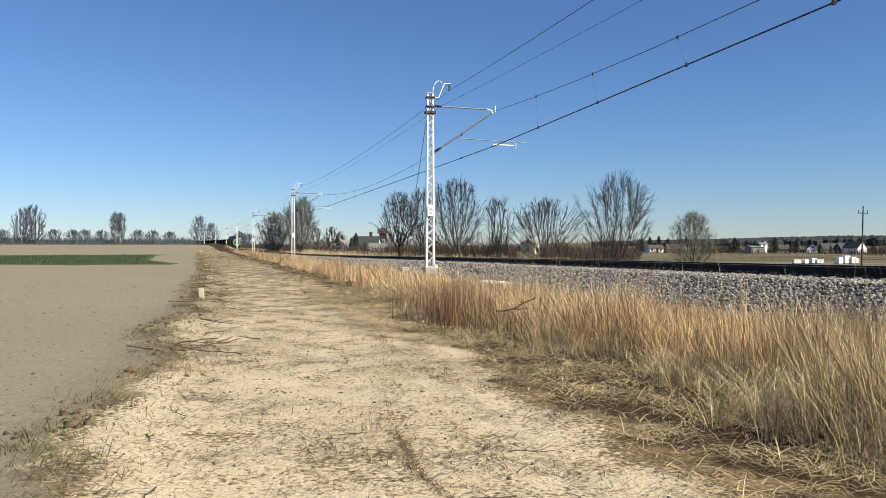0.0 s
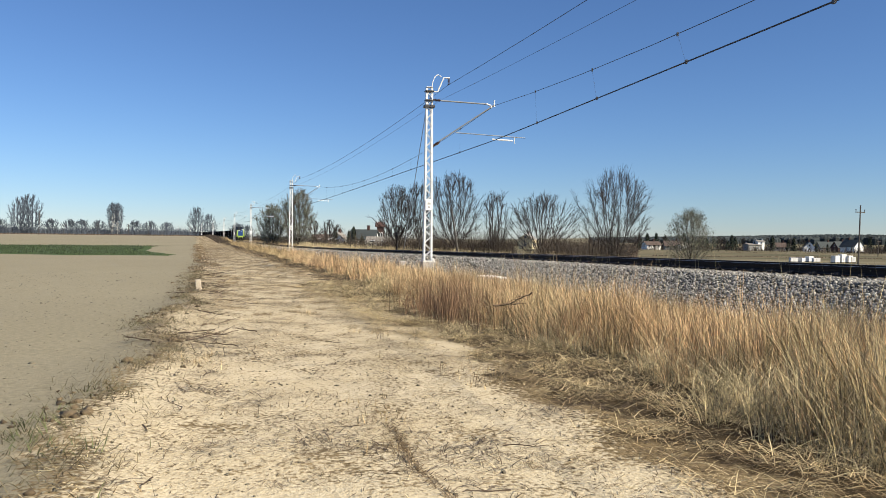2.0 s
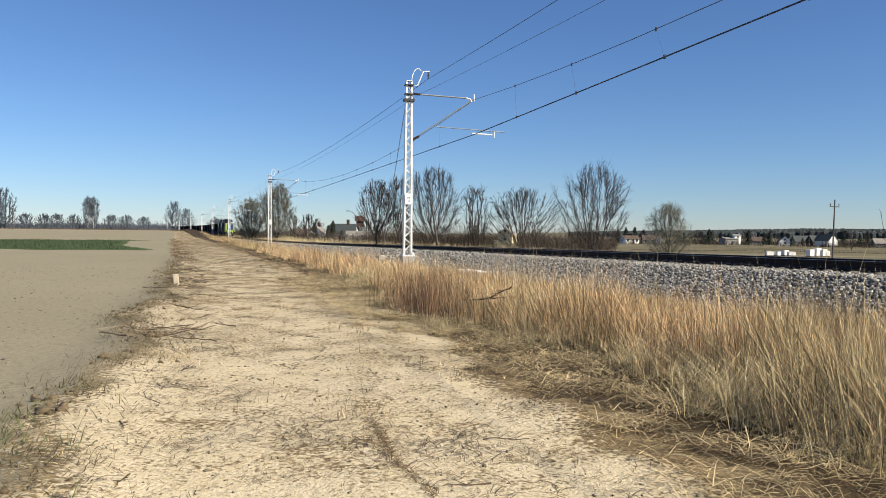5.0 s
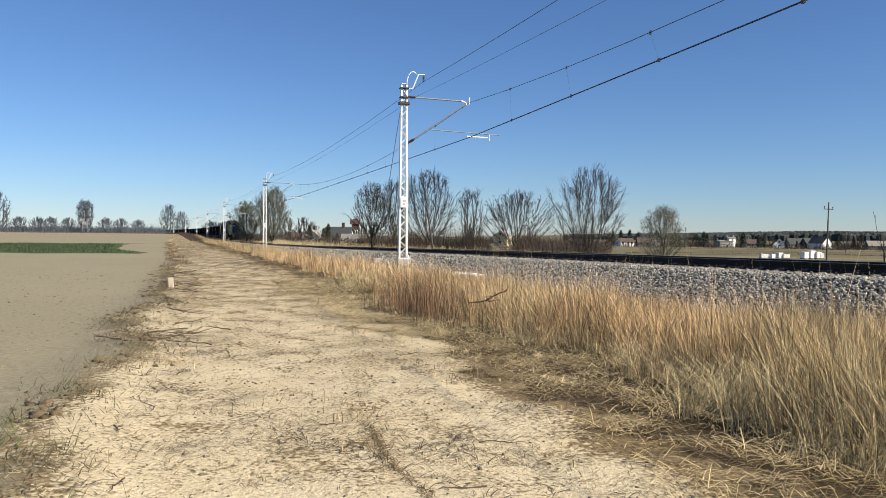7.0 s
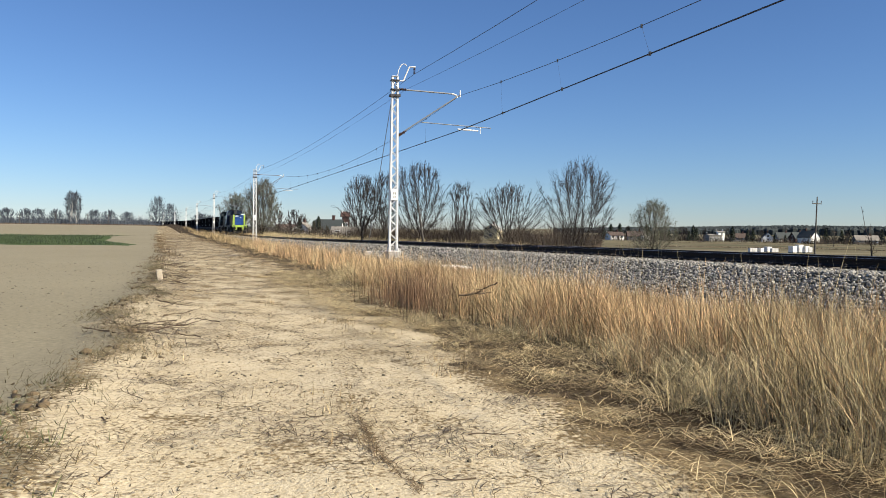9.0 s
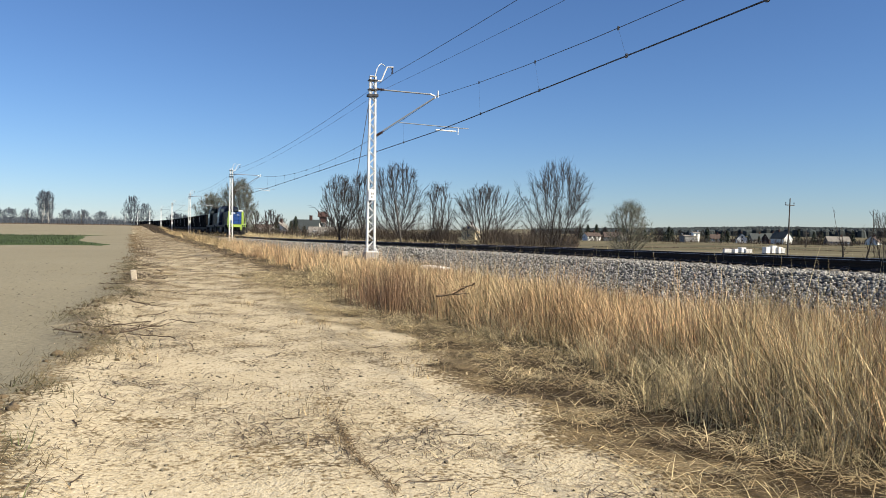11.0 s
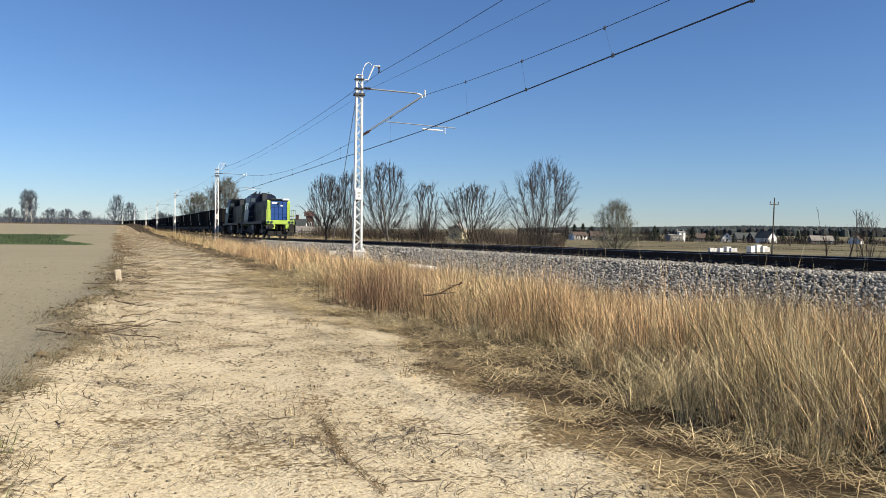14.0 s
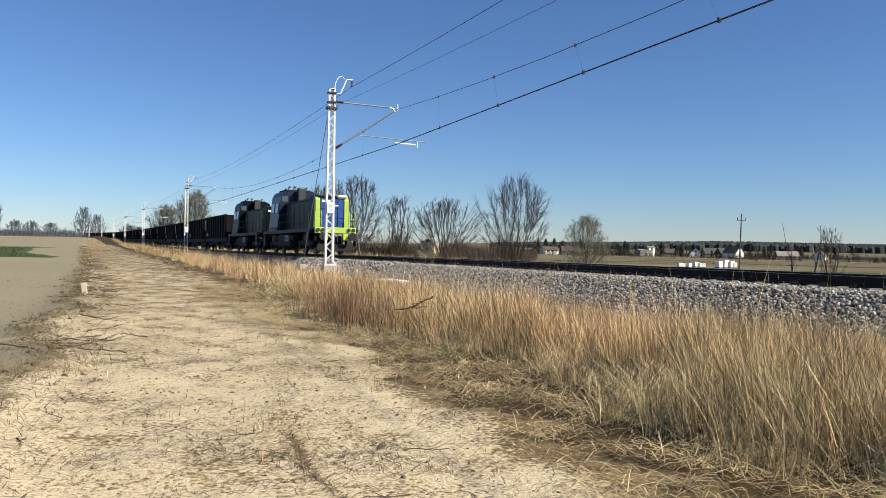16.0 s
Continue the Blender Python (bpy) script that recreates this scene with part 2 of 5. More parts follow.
cols = [-v for v in grow(20, 3600, 0.4, 1.09)][::-1] + list(np.arange(-19.8, 6, 0.2)) + grow(6, 3600, 0.4, 1.09)
rows_y = list(np.arange(-60, 1, 3.0)) + list(np.arange(1, 30, 0.22)) + list(np.arange(30, 80, 0.6)) + grow(80, 4200, 0.8, 1.03)
gl, gy = np.meshgrid(np.array(cols), np.array(rows_y))
gx = gl + np.interp(np.minimum(gy, 420), LINE_Y, LINE_X)
gz = terrain(gx, gy)
nr, nc = gl.shape
ii = (np.arange(nr - 1)[:, None] * nc + np.arange(nc - 1)[None, :]).ravel()
quads = np.stack([ii, ii + 1, ii + nc + 1, ii + nc], axis=1)


def ground_material():
    m = bpy.data.materials.new("soil sand and dry turf")
    m.use_nodes = True
    n, k = m.node_tree.nodes, m.node_tree.links
    b = n["Principled BSDF"]
    b.inputs["Roughness"].default_value = 0.95
    b.inputs["Specular IOR Level"].default_value = 0.15
    co = n.new("ShaderNodeTexCoord")

    def tex(scale, detail=6, distort=0.0):
        t = n.new("ShaderNodeTexNoise")
        t.inputs["Scale"].default_value, t.inputs["Detail"].default_value, t.inputs["Distortion"].default_value = scale, detail, distort
        k.new(co.outputs["Object"], t.inputs["Vector"])
        return t.outputs["Fac"]

    def ramp(fac, stops):
        r = n.new("ShaderNodeValToRGB")
        while len(r.color_ramp.elements) < len(stops):
            r.color_ramp.elements.new(0.5)
        for e, (p, c) in zip(r.color_ramp.elements, stops):
            e.position, e.color = p, (*c, 1)
        k.new(fac, r.inputs[0])
        return r.outputs[0]

    def mix(a, c, fac):
        x = n.new("ShaderNodeMix")
        x.data_type = "RGBA"
        k.new(fac, x.inputs[0])
        k.new(a, x.inputs[6])
        k.new(c, x.inputs[7])
        return x.outputs[2]

    def mask(name, edge=0.25, noise_scale=2.5):
        at = n.new("ShaderNodeAttribute")
        at.attribute_name = name
        add = n.new("ShaderNodeMath")
        add.operation = "ADD"
        k.new(at.outputs["Fac"], add.inputs[0])
        k.new(tex(noise_scale, 8), add.inputs[1])
        r = n.new("ShaderNodeMapRange")
        r.interpolation_type = "SMOOTHSTEP"
        r.inputs["From Min"].default_value, r.inputs["From Max"].default_value = 1 - edge, 1 + edge
        k.new(add.outputs[0], r.inputs["Value"])
        return r.outputs[0]

    field = mix(ramp(tex(0.12), [(0.35, (0.235, 0.208, 0.14)), (0.65, (0.28, 0.25, 0.172))]), ramp(tex(14, 10), [(0.3, (0.165, 0.145, 0.095)), (0.7, (0.32, 0.285, 0.195))]), tex(1.4))
    sand = mix(ramp(tex(0.9), [(0.3, (0.47, 0.385, 0.235)), (0.7, (0.585, 0.505, 0.35))]), ramp(tex(30, 10), [(0.3, (0.38, 0.30, 0.18)), (0.6, (0.625, 0.545, 0.385))]), tex(4))
    turf = mix(ramp(tex(1.6), [(0.36, (0.075, 0.052, 0.026)), (0.64, (0.27, 0.20, 0.105))]), ramp(tex(35, 10), [(0.35, (0.045, 0.032, 0.016)), (0.65, (0.34, 0.26, 0.14))]), tex(6))
    # dark soil under the grass, with the shade between tufts in its colour
    shaded_soil = ramp(tex(7, 8), [(0.3, (0.03, 0.022, 0.012)), (0.7, (0.085, 0.06, 0.03))])
    crop = ramp(tex(3.0, 8), [(0.3, (0.035, 0.06, 0.018)), (0.7, (0.075, 0.105, 0.035))])
    lanes = n.new("ShaderNodeMapping")
    lanes.inputs["Scale"].default_value = (0.12, 1.0, 1.0)
    lanes.inputs["Rotation"].default_value = (0, 0, 0.12)
    k.new(co.outputs["Object"], lanes.inputs["Vector"])
    strips = n.new("ShaderNodeTexNoise")
    strips.inputs["Scale"].default_value, strips.inputs["Detail"].default_value = 0.045, 7
    k.new(lanes.outputs[0], strips.inputs["Vector"])
    pasture = ramp(strips.outputs["Fac"], [(0.36, (0.07, 0.065, 0.032)), (0.48, (0.17, 0.145, 0.085)), (0.54, (0.10, 0.09, 0.05)), (0.64, (0.19, 0.165, 0.10))])
    c = mix(field, sand, mask("sand", 0.2))
    c = mix(c, turf, mask("turf", 0.10, 24.0))
    c = mix(c, shaded_soil, mask("shaded_soil", 0.15, 4.0))
    c = mix(c, crop, mask("crop", 0.06, 0.8))
    c = mix(c, pasture, mask("pasture", 0.2, 0.3))
    k.new(c, b.inputs["Base Color"])
    bp = n.new("ShaderNodeBump")
    bp.inputs["Strength"].default_value, bp.inputs["Distance"].default_value = 0.45, 0.04
    ad = n.new("ShaderNodeMath")
    k.new(tex(9, 10), ad.inputs[0])
    k.new(tex(40, 6), ad.inputs[1])
    k.new(ad.outputs[0], bp.inputs["Height"])
    k.new(bp.outputs[0], b.inputs["Normal"])
    return m


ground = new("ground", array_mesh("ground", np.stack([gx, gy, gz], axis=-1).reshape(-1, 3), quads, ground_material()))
tagged(ground, "sandy cart track between a ploughed tan field and dry grass verge", "ground", kind="structure")
ground.data.polygons.foreach_set("use_smooth", [True] * len(ground.data.polygons))
gs, gll = line_coords(gx, gy)


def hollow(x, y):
    """Hollows at the foot of the nearest tussocks, 0 to 1: grass thinned, ground coloured shade-dark."""
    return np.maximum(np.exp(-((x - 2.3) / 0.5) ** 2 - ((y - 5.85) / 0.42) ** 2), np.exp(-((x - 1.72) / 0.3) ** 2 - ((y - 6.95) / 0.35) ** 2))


def put_mask(name, values):
    at = ground.data.attributes.new(name, "FLOAT", "POINT")
    at.data.foreach_set("value", np.asarray(values, dtype=np.float32).ravel())


edge_noise = 0.5 * wavy(gx, gy, 0.5, 1.0) + 0.3 * wavy(gx, gy, 1.6, 3.0)
put_mask("sand", smooth_step(-13.6, -12.2, gll + edge_noise) * (1 - smooth_step(60, 220, gs) * 0.4))
on_path = smooth_step(-13.2, -12.4, gll)
patches = on_path * np.clip((0.36 + 0.12 * smooth_step(8, 22, gy) + 0.10 * smooth_step(40, 90, gy)) + 0.07 * wavy(gx, gy, 0.9, 2.0) + 0.15 * wavy(gx, gy, 2.6, 7.0) + 0.12 * wavy(gx, gy, 6.1, 4.0), 0, 0.66)
put_mask("turf", np.maximum.reduce([smooth_step(-9.2, -7.6, gll + edge_noise + 0.6 * (1 - smooth_step(7, 13, gy))), 0.55 * np.exp(-((gll + 12.9 + 0.6 * edge_noise) / 0.45) ** 2), patches]))
put_mask("crop", ((gx + 0.28 * gy < -7.0 - 3 * wavy(gx, gy, 0.06)) & (gy > 57 + 0.03 * gx) & (gy < 108 + 0.25 * (gx + 25)) & (gll < -13)).astype(float))
# verge ground and tussock hollows get the painted shade
put_mask("shaded_soil", np.maximum(smooth_step(-9.5, -7.7, gll + 0.8 * edge_noise + 0.5 * wavy(gx, gy, 2.3, 9.0)) * (1 - smooth_step(-4.0, -3.4, gll)), hollow(gx, gy)))
put_mask("pasture", smooth_step(6, 12, gll))


# ---- track ----
def sweep(name, profile, s0, s1, step, material, parent, label="", smooth=False):
    """A profile of (l, h) points swept along the line."""
    ss = np.arange(s0, s1 + step / 2, step)
    n = len(profile)
    g = Geo()
    g.v = [tuple(on_line(s, l, h)) for s in ss for l, h in profile]
    g.f = [(i * n + j, i * n + (j + 1) % n, (i + 1) * n + (j + 1) % n, (i + 1) * n + j) for i in range(len(ss) - 1) for j in range(n)]
    g.f += [tuple(range(n)), tuple((len(ss) - 1) * n + j for j in range(n))]
    return part(name, g, material, parent, label, smooth)


railway = thing("railway_track", Matrix(), "single railway track with rusty rails on grey ballast", "railway track", kind="structure")
sweep("ballast", [(-3.3, -0.95), (-1.85, -0.25), (-1.3, -0.22), (1.3, -0.22), (1.85, -0.25), (3.3, -0.95), (3.3, -1.6), (-3.3, -1.6)], -100, 760, 2.0, BALLAST, railway, "granite ballast bed coloured dark as shade between the stones")
RAIL_PROFILE = [(-0.075, -0.172), (0.075, -0.172), (0.072, -0.16), (0.02, -0.14), (0.009, -0.12), (0.009, -0.055), (0.034, -0.042), (0.036, -0.012), (0.028, -0.001), (-0.028, -0.001), (-0.036, -0.012), (-0.034, -0.042), (-0.009, -0.055), (-0.009, -0.12), (-0.02, -0.14), (-0.072, -0.16)]
for l in (-0.755, 0.755):
    rail = sweep("rail", [(l + a, h) for a, h in RAIL_PROFILE], -100, 760, 2.0, RAIL_RUST, railway, "rusty steel rail")
    sweep("rail_head", [(l - 0.026, 0.0), (l + 0.026, 0.0), (l + 0.02, 0.002), (l - 0.02, 0.002)], -100, 760, 2.0, RAIL_TOP, rail, "worn bright running surface")


# ---- overhead line ----
MAST_S = [-58.0, 0.0] + [54.0 + 64.0 * k for k in range(11)]
MAST_L = -2.9
MAST_H = 8.0


def build_mast():
    """A lattice mast; local x points across the track, y along it away, z up from the foot."""
    m = thing("catenary_mast", Matrix(), "white lattice steel railway mast with cantilever arms", "catenary mast", "masts along the railway")
    part("footing", Geo().box(-0.31, 0.31, -0.28, 0.28, -1.2, 0.0, 0.03), CONCRETE, m, "grey concrete footing")
    part("base_plate", Geo().box(-0.30, 0.30, -0.24, 0.24, 0.0, 0.03, 0.004).box(-0.25, -0.17, -0.2, 0.2, 0.03, 0.16, 0.01).box(0.17, 0.25, -0.2, 0.2, 0.03, 0.16, 0.01), STEEL_WHITE, m)
    half = lambda z: 0.175 - 0.055 * z / MAST_H
    for sx in (-1, 1):
        x0, x1 = sx * half(0), sx * half(MAST_H)
        ring = lambda x, z, w: [(x - 0.04, -w, z), (x + 0.04, -w, z), (x + 0.04, w, z), (x - 0.04, w, z)]
        part("leg", Geo().add(ring(x0, 0.03, 0.10) + ring(x1, MAST_H, 0.075), [(0, 1, 5, 4), (1, 2, 6, 5), (2, 3, 7, 6), (3, 0, 4, 7), (0, 3, 2, 1), (4, 5, 6, 7)]), STEEL_WHITE, m)
    n = 24
    for sy in (-1, 1):
        for i in range(n):
            z0, z1 = 0.2 + (MAST_H - 0.4) * i / n, 0.2 + (MAST_H - 0.4) * (i + 1) / n
            a = 1 if i % 2 else -1
            part("lacing_bar", Geo().tube([(a * half(z0), sy * 0.085, z0), (-a * half(z1), sy * 0.085, z1)], 0.018, 4, True), STEEL_WHITE, m)
    part("cap", Geo().box(-0.15, 0.15, -0.11, 0.11, MAST_H, MAST_H + 0.03, 0.005), STEEL_WHITE, m)
    plate = part("number_plate", Geo().box(-0.17, 0.17, -0.16, -0.13, 2.35, 2.85, 0.008), PLATE_WHITE, m, "white enamel number plate")
    for z, w in ((2.66, 0.07), (2.50, 0.05)):
        part("bar", Geo().box(-w, -0.015, -0.166, -0.161, z - 0.05, z + 0.05).box(0.015, w, -0.166, -0.161, z - 0.05, z + 0.05), LABELWHITE, plate)
    for z0, z1, w in ((7.08, 7.2, 0.24), (7.38, 7.44, 0.2), (7.8, 7.86, 0.2)):
        part("collar", Geo().box(-w, w, -0.16, 0.16, z0, z1, 0.01), BLACK_PAINT, m, "dark clamp collar")
    # upper tube with the messenger's support
    arm = part("cantilever_tube", Geo().tube([(0.55, 0, 7.44), (2.8, 0, 7.42), (3.05, 0, 7.36)], 0.035, 6), STEEL_GREY, m)
    g = Geo()
    for i in range(5):
        g.tube([(0.2 + 0.07 * i, 0, 7.45), (0.235 + 0.07 * i, 0, 7.45)], 0.065, 8)
    g.tube([(0.13, 0, 7.45), (0.6, 0, 7.44)], 0.03, 6)
    part("insulator", g, INSULATOR, arm, "brown ribbed insulator")
    part("clamp", Geo().tube([(2.8, 0, 7.43), (3.02, 0, 7.36), (3.06, 0, 7.24)], 0.042, 6).tube([(3.2, 0, 7.3), (3.2, 0, 7.62)], 0.03, 6), LOCO_WHITE, arm)
    # diagonal strut from below
    strut = part("strut", Geo().tube([(0.5, 0, 5.56), (3.2, 0, 7.4)], 0.033, 6), STEEL_GREY, m)
    g = Geo()
    for i in range(5):
        g.tube([(0.2 + 0.06 * i, 0, 5.33 + 0.037 * i), (0.23 + 0.06 * i, 0, 5.35 + 0.037 * i)], 0.065, 8)
    g.tube([(0.13, 0, 5.3), (0.55, 0, 5.55)], 0.03, 6)
    part("insulator", g, INSULATOR, strut, "brown ribbed insulator")
    reg = part("registration_arm", Geo().tube([(1.3, 0, 6.0), (4.8, 0, 5.92)], 0.022, 6), STEEL_GREY, m)
    part("steady_arm", Geo().tube([(4.15, 0, 5.76), (3.1, 0, 5.78)], 0.036, 6).tube([(4.25, 0, 5.93), (4.25, 0, 5.62)], 0.022, 5), LOCO_WHITE, reg, "white steady arm")
    # feeder bracket at the top
    part("feeder_bracket", Geo().tube([(0.1, 0, 7.82), (0.4, 0, 7.84), (0.68, 0, 8.5), (0.98, 0, 8.52)], 0.034, 6), STEEL_WHITE, m, "white bent feeder bracket")
    g = Geo()
    for i in range(5):
        g.tube([(0.93, 0, 8.48 - 0.06 * i), (0.93, 0, 8.45 - 0.06 * i)], 0.05, 8)
    part("insulator", g, INSULATOR, m, "brown ribbed insulator")
    hoop = [(0.12 + 0.3 * (1 - math.cos(a)), 0, 7.9 + 0.72 * math.sin(a)) for a in (0.0, 0.3, 0.6, 0.9, 1.2, 1.5, 1.8, 2.1)]
    part("lightning_horn", Geo().tube([(0.12, 0, 7.6)] + hoop, 0.022, 5), STEEL_WHITE, m, "white bent horn gap rod")
    return m


mast = build_mast()
mast.matrix_world = line_pose(MAST_S[0], MAST_L, -0.4)
for s in MAST_S[1:]:
    copy_thing(mast, line_pose(s, MAST_L, -0.4))

# a stay beside the first mast in view
g = Geo().tube([line_pose(0, MAST_L, -0.4) @ Vector((-0.1, 0.1, 7.1)), line_pose(4.9, MAST_L, -0.55) @ Vector((0, 0, 0))], 0.016, 5)
stay = part("guy_rope", g, STEEL_GREY)
tagged(stay, "thin grey steel stay from the mast down to an anchor", "guy rope")
for s, l, h in ((4.9, MAST_L, -0.55),):
    a = part("stay_anchor", Geo().box(-0.2, 0.2, -0.2, 0.2, -0.6, 0.06, 0.03), CONCRETE)
    a.matrix_world = line_pose(s, l, h)
    tagged(a, "small pale concrete anchor block", "anchor block")


def wire(name, local, r, label, sag, n=12):
    """A wire through the same local point of every mast, hanging by sag between them; local: (x, z) at the first mast and at all others."""
    pts, rs = [], []
    for i in range(len(MAST_S) - 1):
        q0, q1 = local[min(i, 1)], local[1]
        a = line_pose(MAST_S[i], MAST_L, -0.4) @ Vector((q0[0], 0, q0[1]))
        b = line_pose(MAST_S[i + 1], MAST_L, -0.4) @ Vector((q1[0], 0, q1[1]))
        k = n if i < 4 else 5
        for t in range(k):
            pts.append(a.lerp(b, t / k) - Vector((0, 0, 4 * sag * (t / k) * (1 - t / k))))
            rs.append(r)
    return tagged(part(name, Geo().tube(pts, rs, 5), COPPER), label, "overhead wire", "overhead wires")


CONTACT = [(3.4, 6.05), (3.2, 5.74)]
MESSENGER = [(2.4, 7.9), (3.22, 7.38)]
wire("contact_wire", CONTACT, 0.0105, "dark copper contact wire above the track", 0.03)
wire("contact_wire", [(x + 0.05, z) for x, z in CONTACT], 0.0105, "dark copper contact wire above the track", 0.03)
wire("messenger_wire", MESSENGER, 0.0105, "dark messenger wire carrying the contact wires", 1.25)
wire("feeder_wire", [(1.6, 8.0), (0.93, 8.2)], 0.010, "thin dark feeder wire along the mast tops", 0.5)
wire("earth_wire", [(2.2, 6.6), (0.5, 7.44)], 0.006, "thin grey return wire along the masts", 0.4)
for i in range(4):
    m0, m1 = line_pose(MAST_S[i], MAST_L, -0.4), line_pose(MAST_S[i + 1], MAST_L, -0.4)
    c = (CONTACT[min(i, 1)], CONTACT[1], MESSENGER[min(i, 1)], MESSENGER[1])
    e = [m @ Vector((q[0], 0, q[1])) for m, q in zip((m0, m1, m0, m1), c)]
    count = 11
    for k in range(1, count):
        t = k / count
        low = e[0].lerp(e[1], t) - Vector((0, 0, 0.12 * t * (1 - t)))
        high = e[2].lerp(e[3], t) - Vector((0, 0, 5.0 * t * (1 - t)))
        d = part("dropper", Geo().tube([low, high], 0.0022, 4).box(-0.014, 0.04, -0.05, 0.05, -0.05, 0.05, 0, Matrix.Translation(low)).box(-0.02, 0.02, -0.04, 0.04, -0.05, 0.05, 0, Matrix.Translation(high)), COPPER)
        tagged(d, "thin dropper hanging between the overhead wires", "dropper", "overhead line droppers")


# ---- train ----
def build_wheelset(parent, x, r):
    g = Geo()
    for sy in (-0.75, 0.75):
        g.tube([(0, sy - 0.065, 0), (0, sy + 0.065, 0)], r, 20)
        g.tube([(0, sy * 0.93 - 0.015, 0), (0, sy * 0.93 + 0.015, 0)], r + 0.03, 20)
    g.tube([(0, -1.0, 0), (0, 1.0, 0)], 0.08, 8)
    for a in range(3):
        g.box(0.12, r * 0.8, -0.83, -0.818, -0.03, 0.03, 0, Matrix.Rotation(a * 2.094, 4, "Y"))
    w = part("wheelset", g, WHEEL, parent, "steel wheelset")
    w.location = (x, 0, r)
    return w


def build_bogie(v, x, r, base, loco):
    g = Geo()
    for sy in (-1, 1):
        y = sy * 1.02
        g.box(x - base / 2 - 0.5, x + base / 2 + 0.5, y - 0.07, y + 0.07, 0.55, 0.82, 0.03)
        for e in (-1, 1):
            g.box(x + e * base / 2 - 0.18, x + e * base / 2 + 0.18, y - 0.11, y + 0.11, 0.3, 0.62, 0.04)
            g.tube([(x + e * 0.35, y, 0.35), (x + e * 0.35, y, 0.6)], 0.1, 8)
        if loco:
            g.box(x - 0.5, x + 0.5, y - 0.1, y + 0.1, 0.8, 1.1, 0.03)
    g.box(x - 0.3, x + 0.3, -1.0, 1.0, 0.5, 0.8, 0.03)
    part("bogie_frame", g, UNDER, v, "black bogie frame")
    return [build_wheelset(v, x + e * base / 2, r) for e in (-1, 1)]


def build_buffers(v, x, sign):
    for y in (-0.87, 0.87):
        part("buffer", Geo().tube([(x, y, 1.05), (x + sign * 0.42, y, 1.05)], 0.11, 10).tube([(x + sign * 0.42, y, 1.05), (x + sign * 0.47, y, 1.05)], 0.23, 14), UNDER, v, "black round buffer")
    part("coupling", Geo().tube([(x, 0, 1.0), (x + sign * 0.3, 0, 0.98), (x + sign * 0.36, 0, 0.7)], 0.05, 6), UNDER, v)


def taper_box(x0, x1, w0, w1, z0, z1, round_r=0.18):
    """Hood or cab body: sides lean from half width w0 at the foot to w1 under a rounded roof."""
    prof = [(-w0, z0), (w0, z0), (w1, z1 - round_r), (w1 - round_r * 0.4, z1 - round_r * 0.25), (w1 - round_r, z1), (-w1 + round_r, z1), (-w1 + round_r * 0.4, z1 - round_r * 0.25), (-w1, z1 - round_r)]
    return Geo().prism(prof, lambda y, z: (x0, y, z), lambda y, z: (x1, y, z))


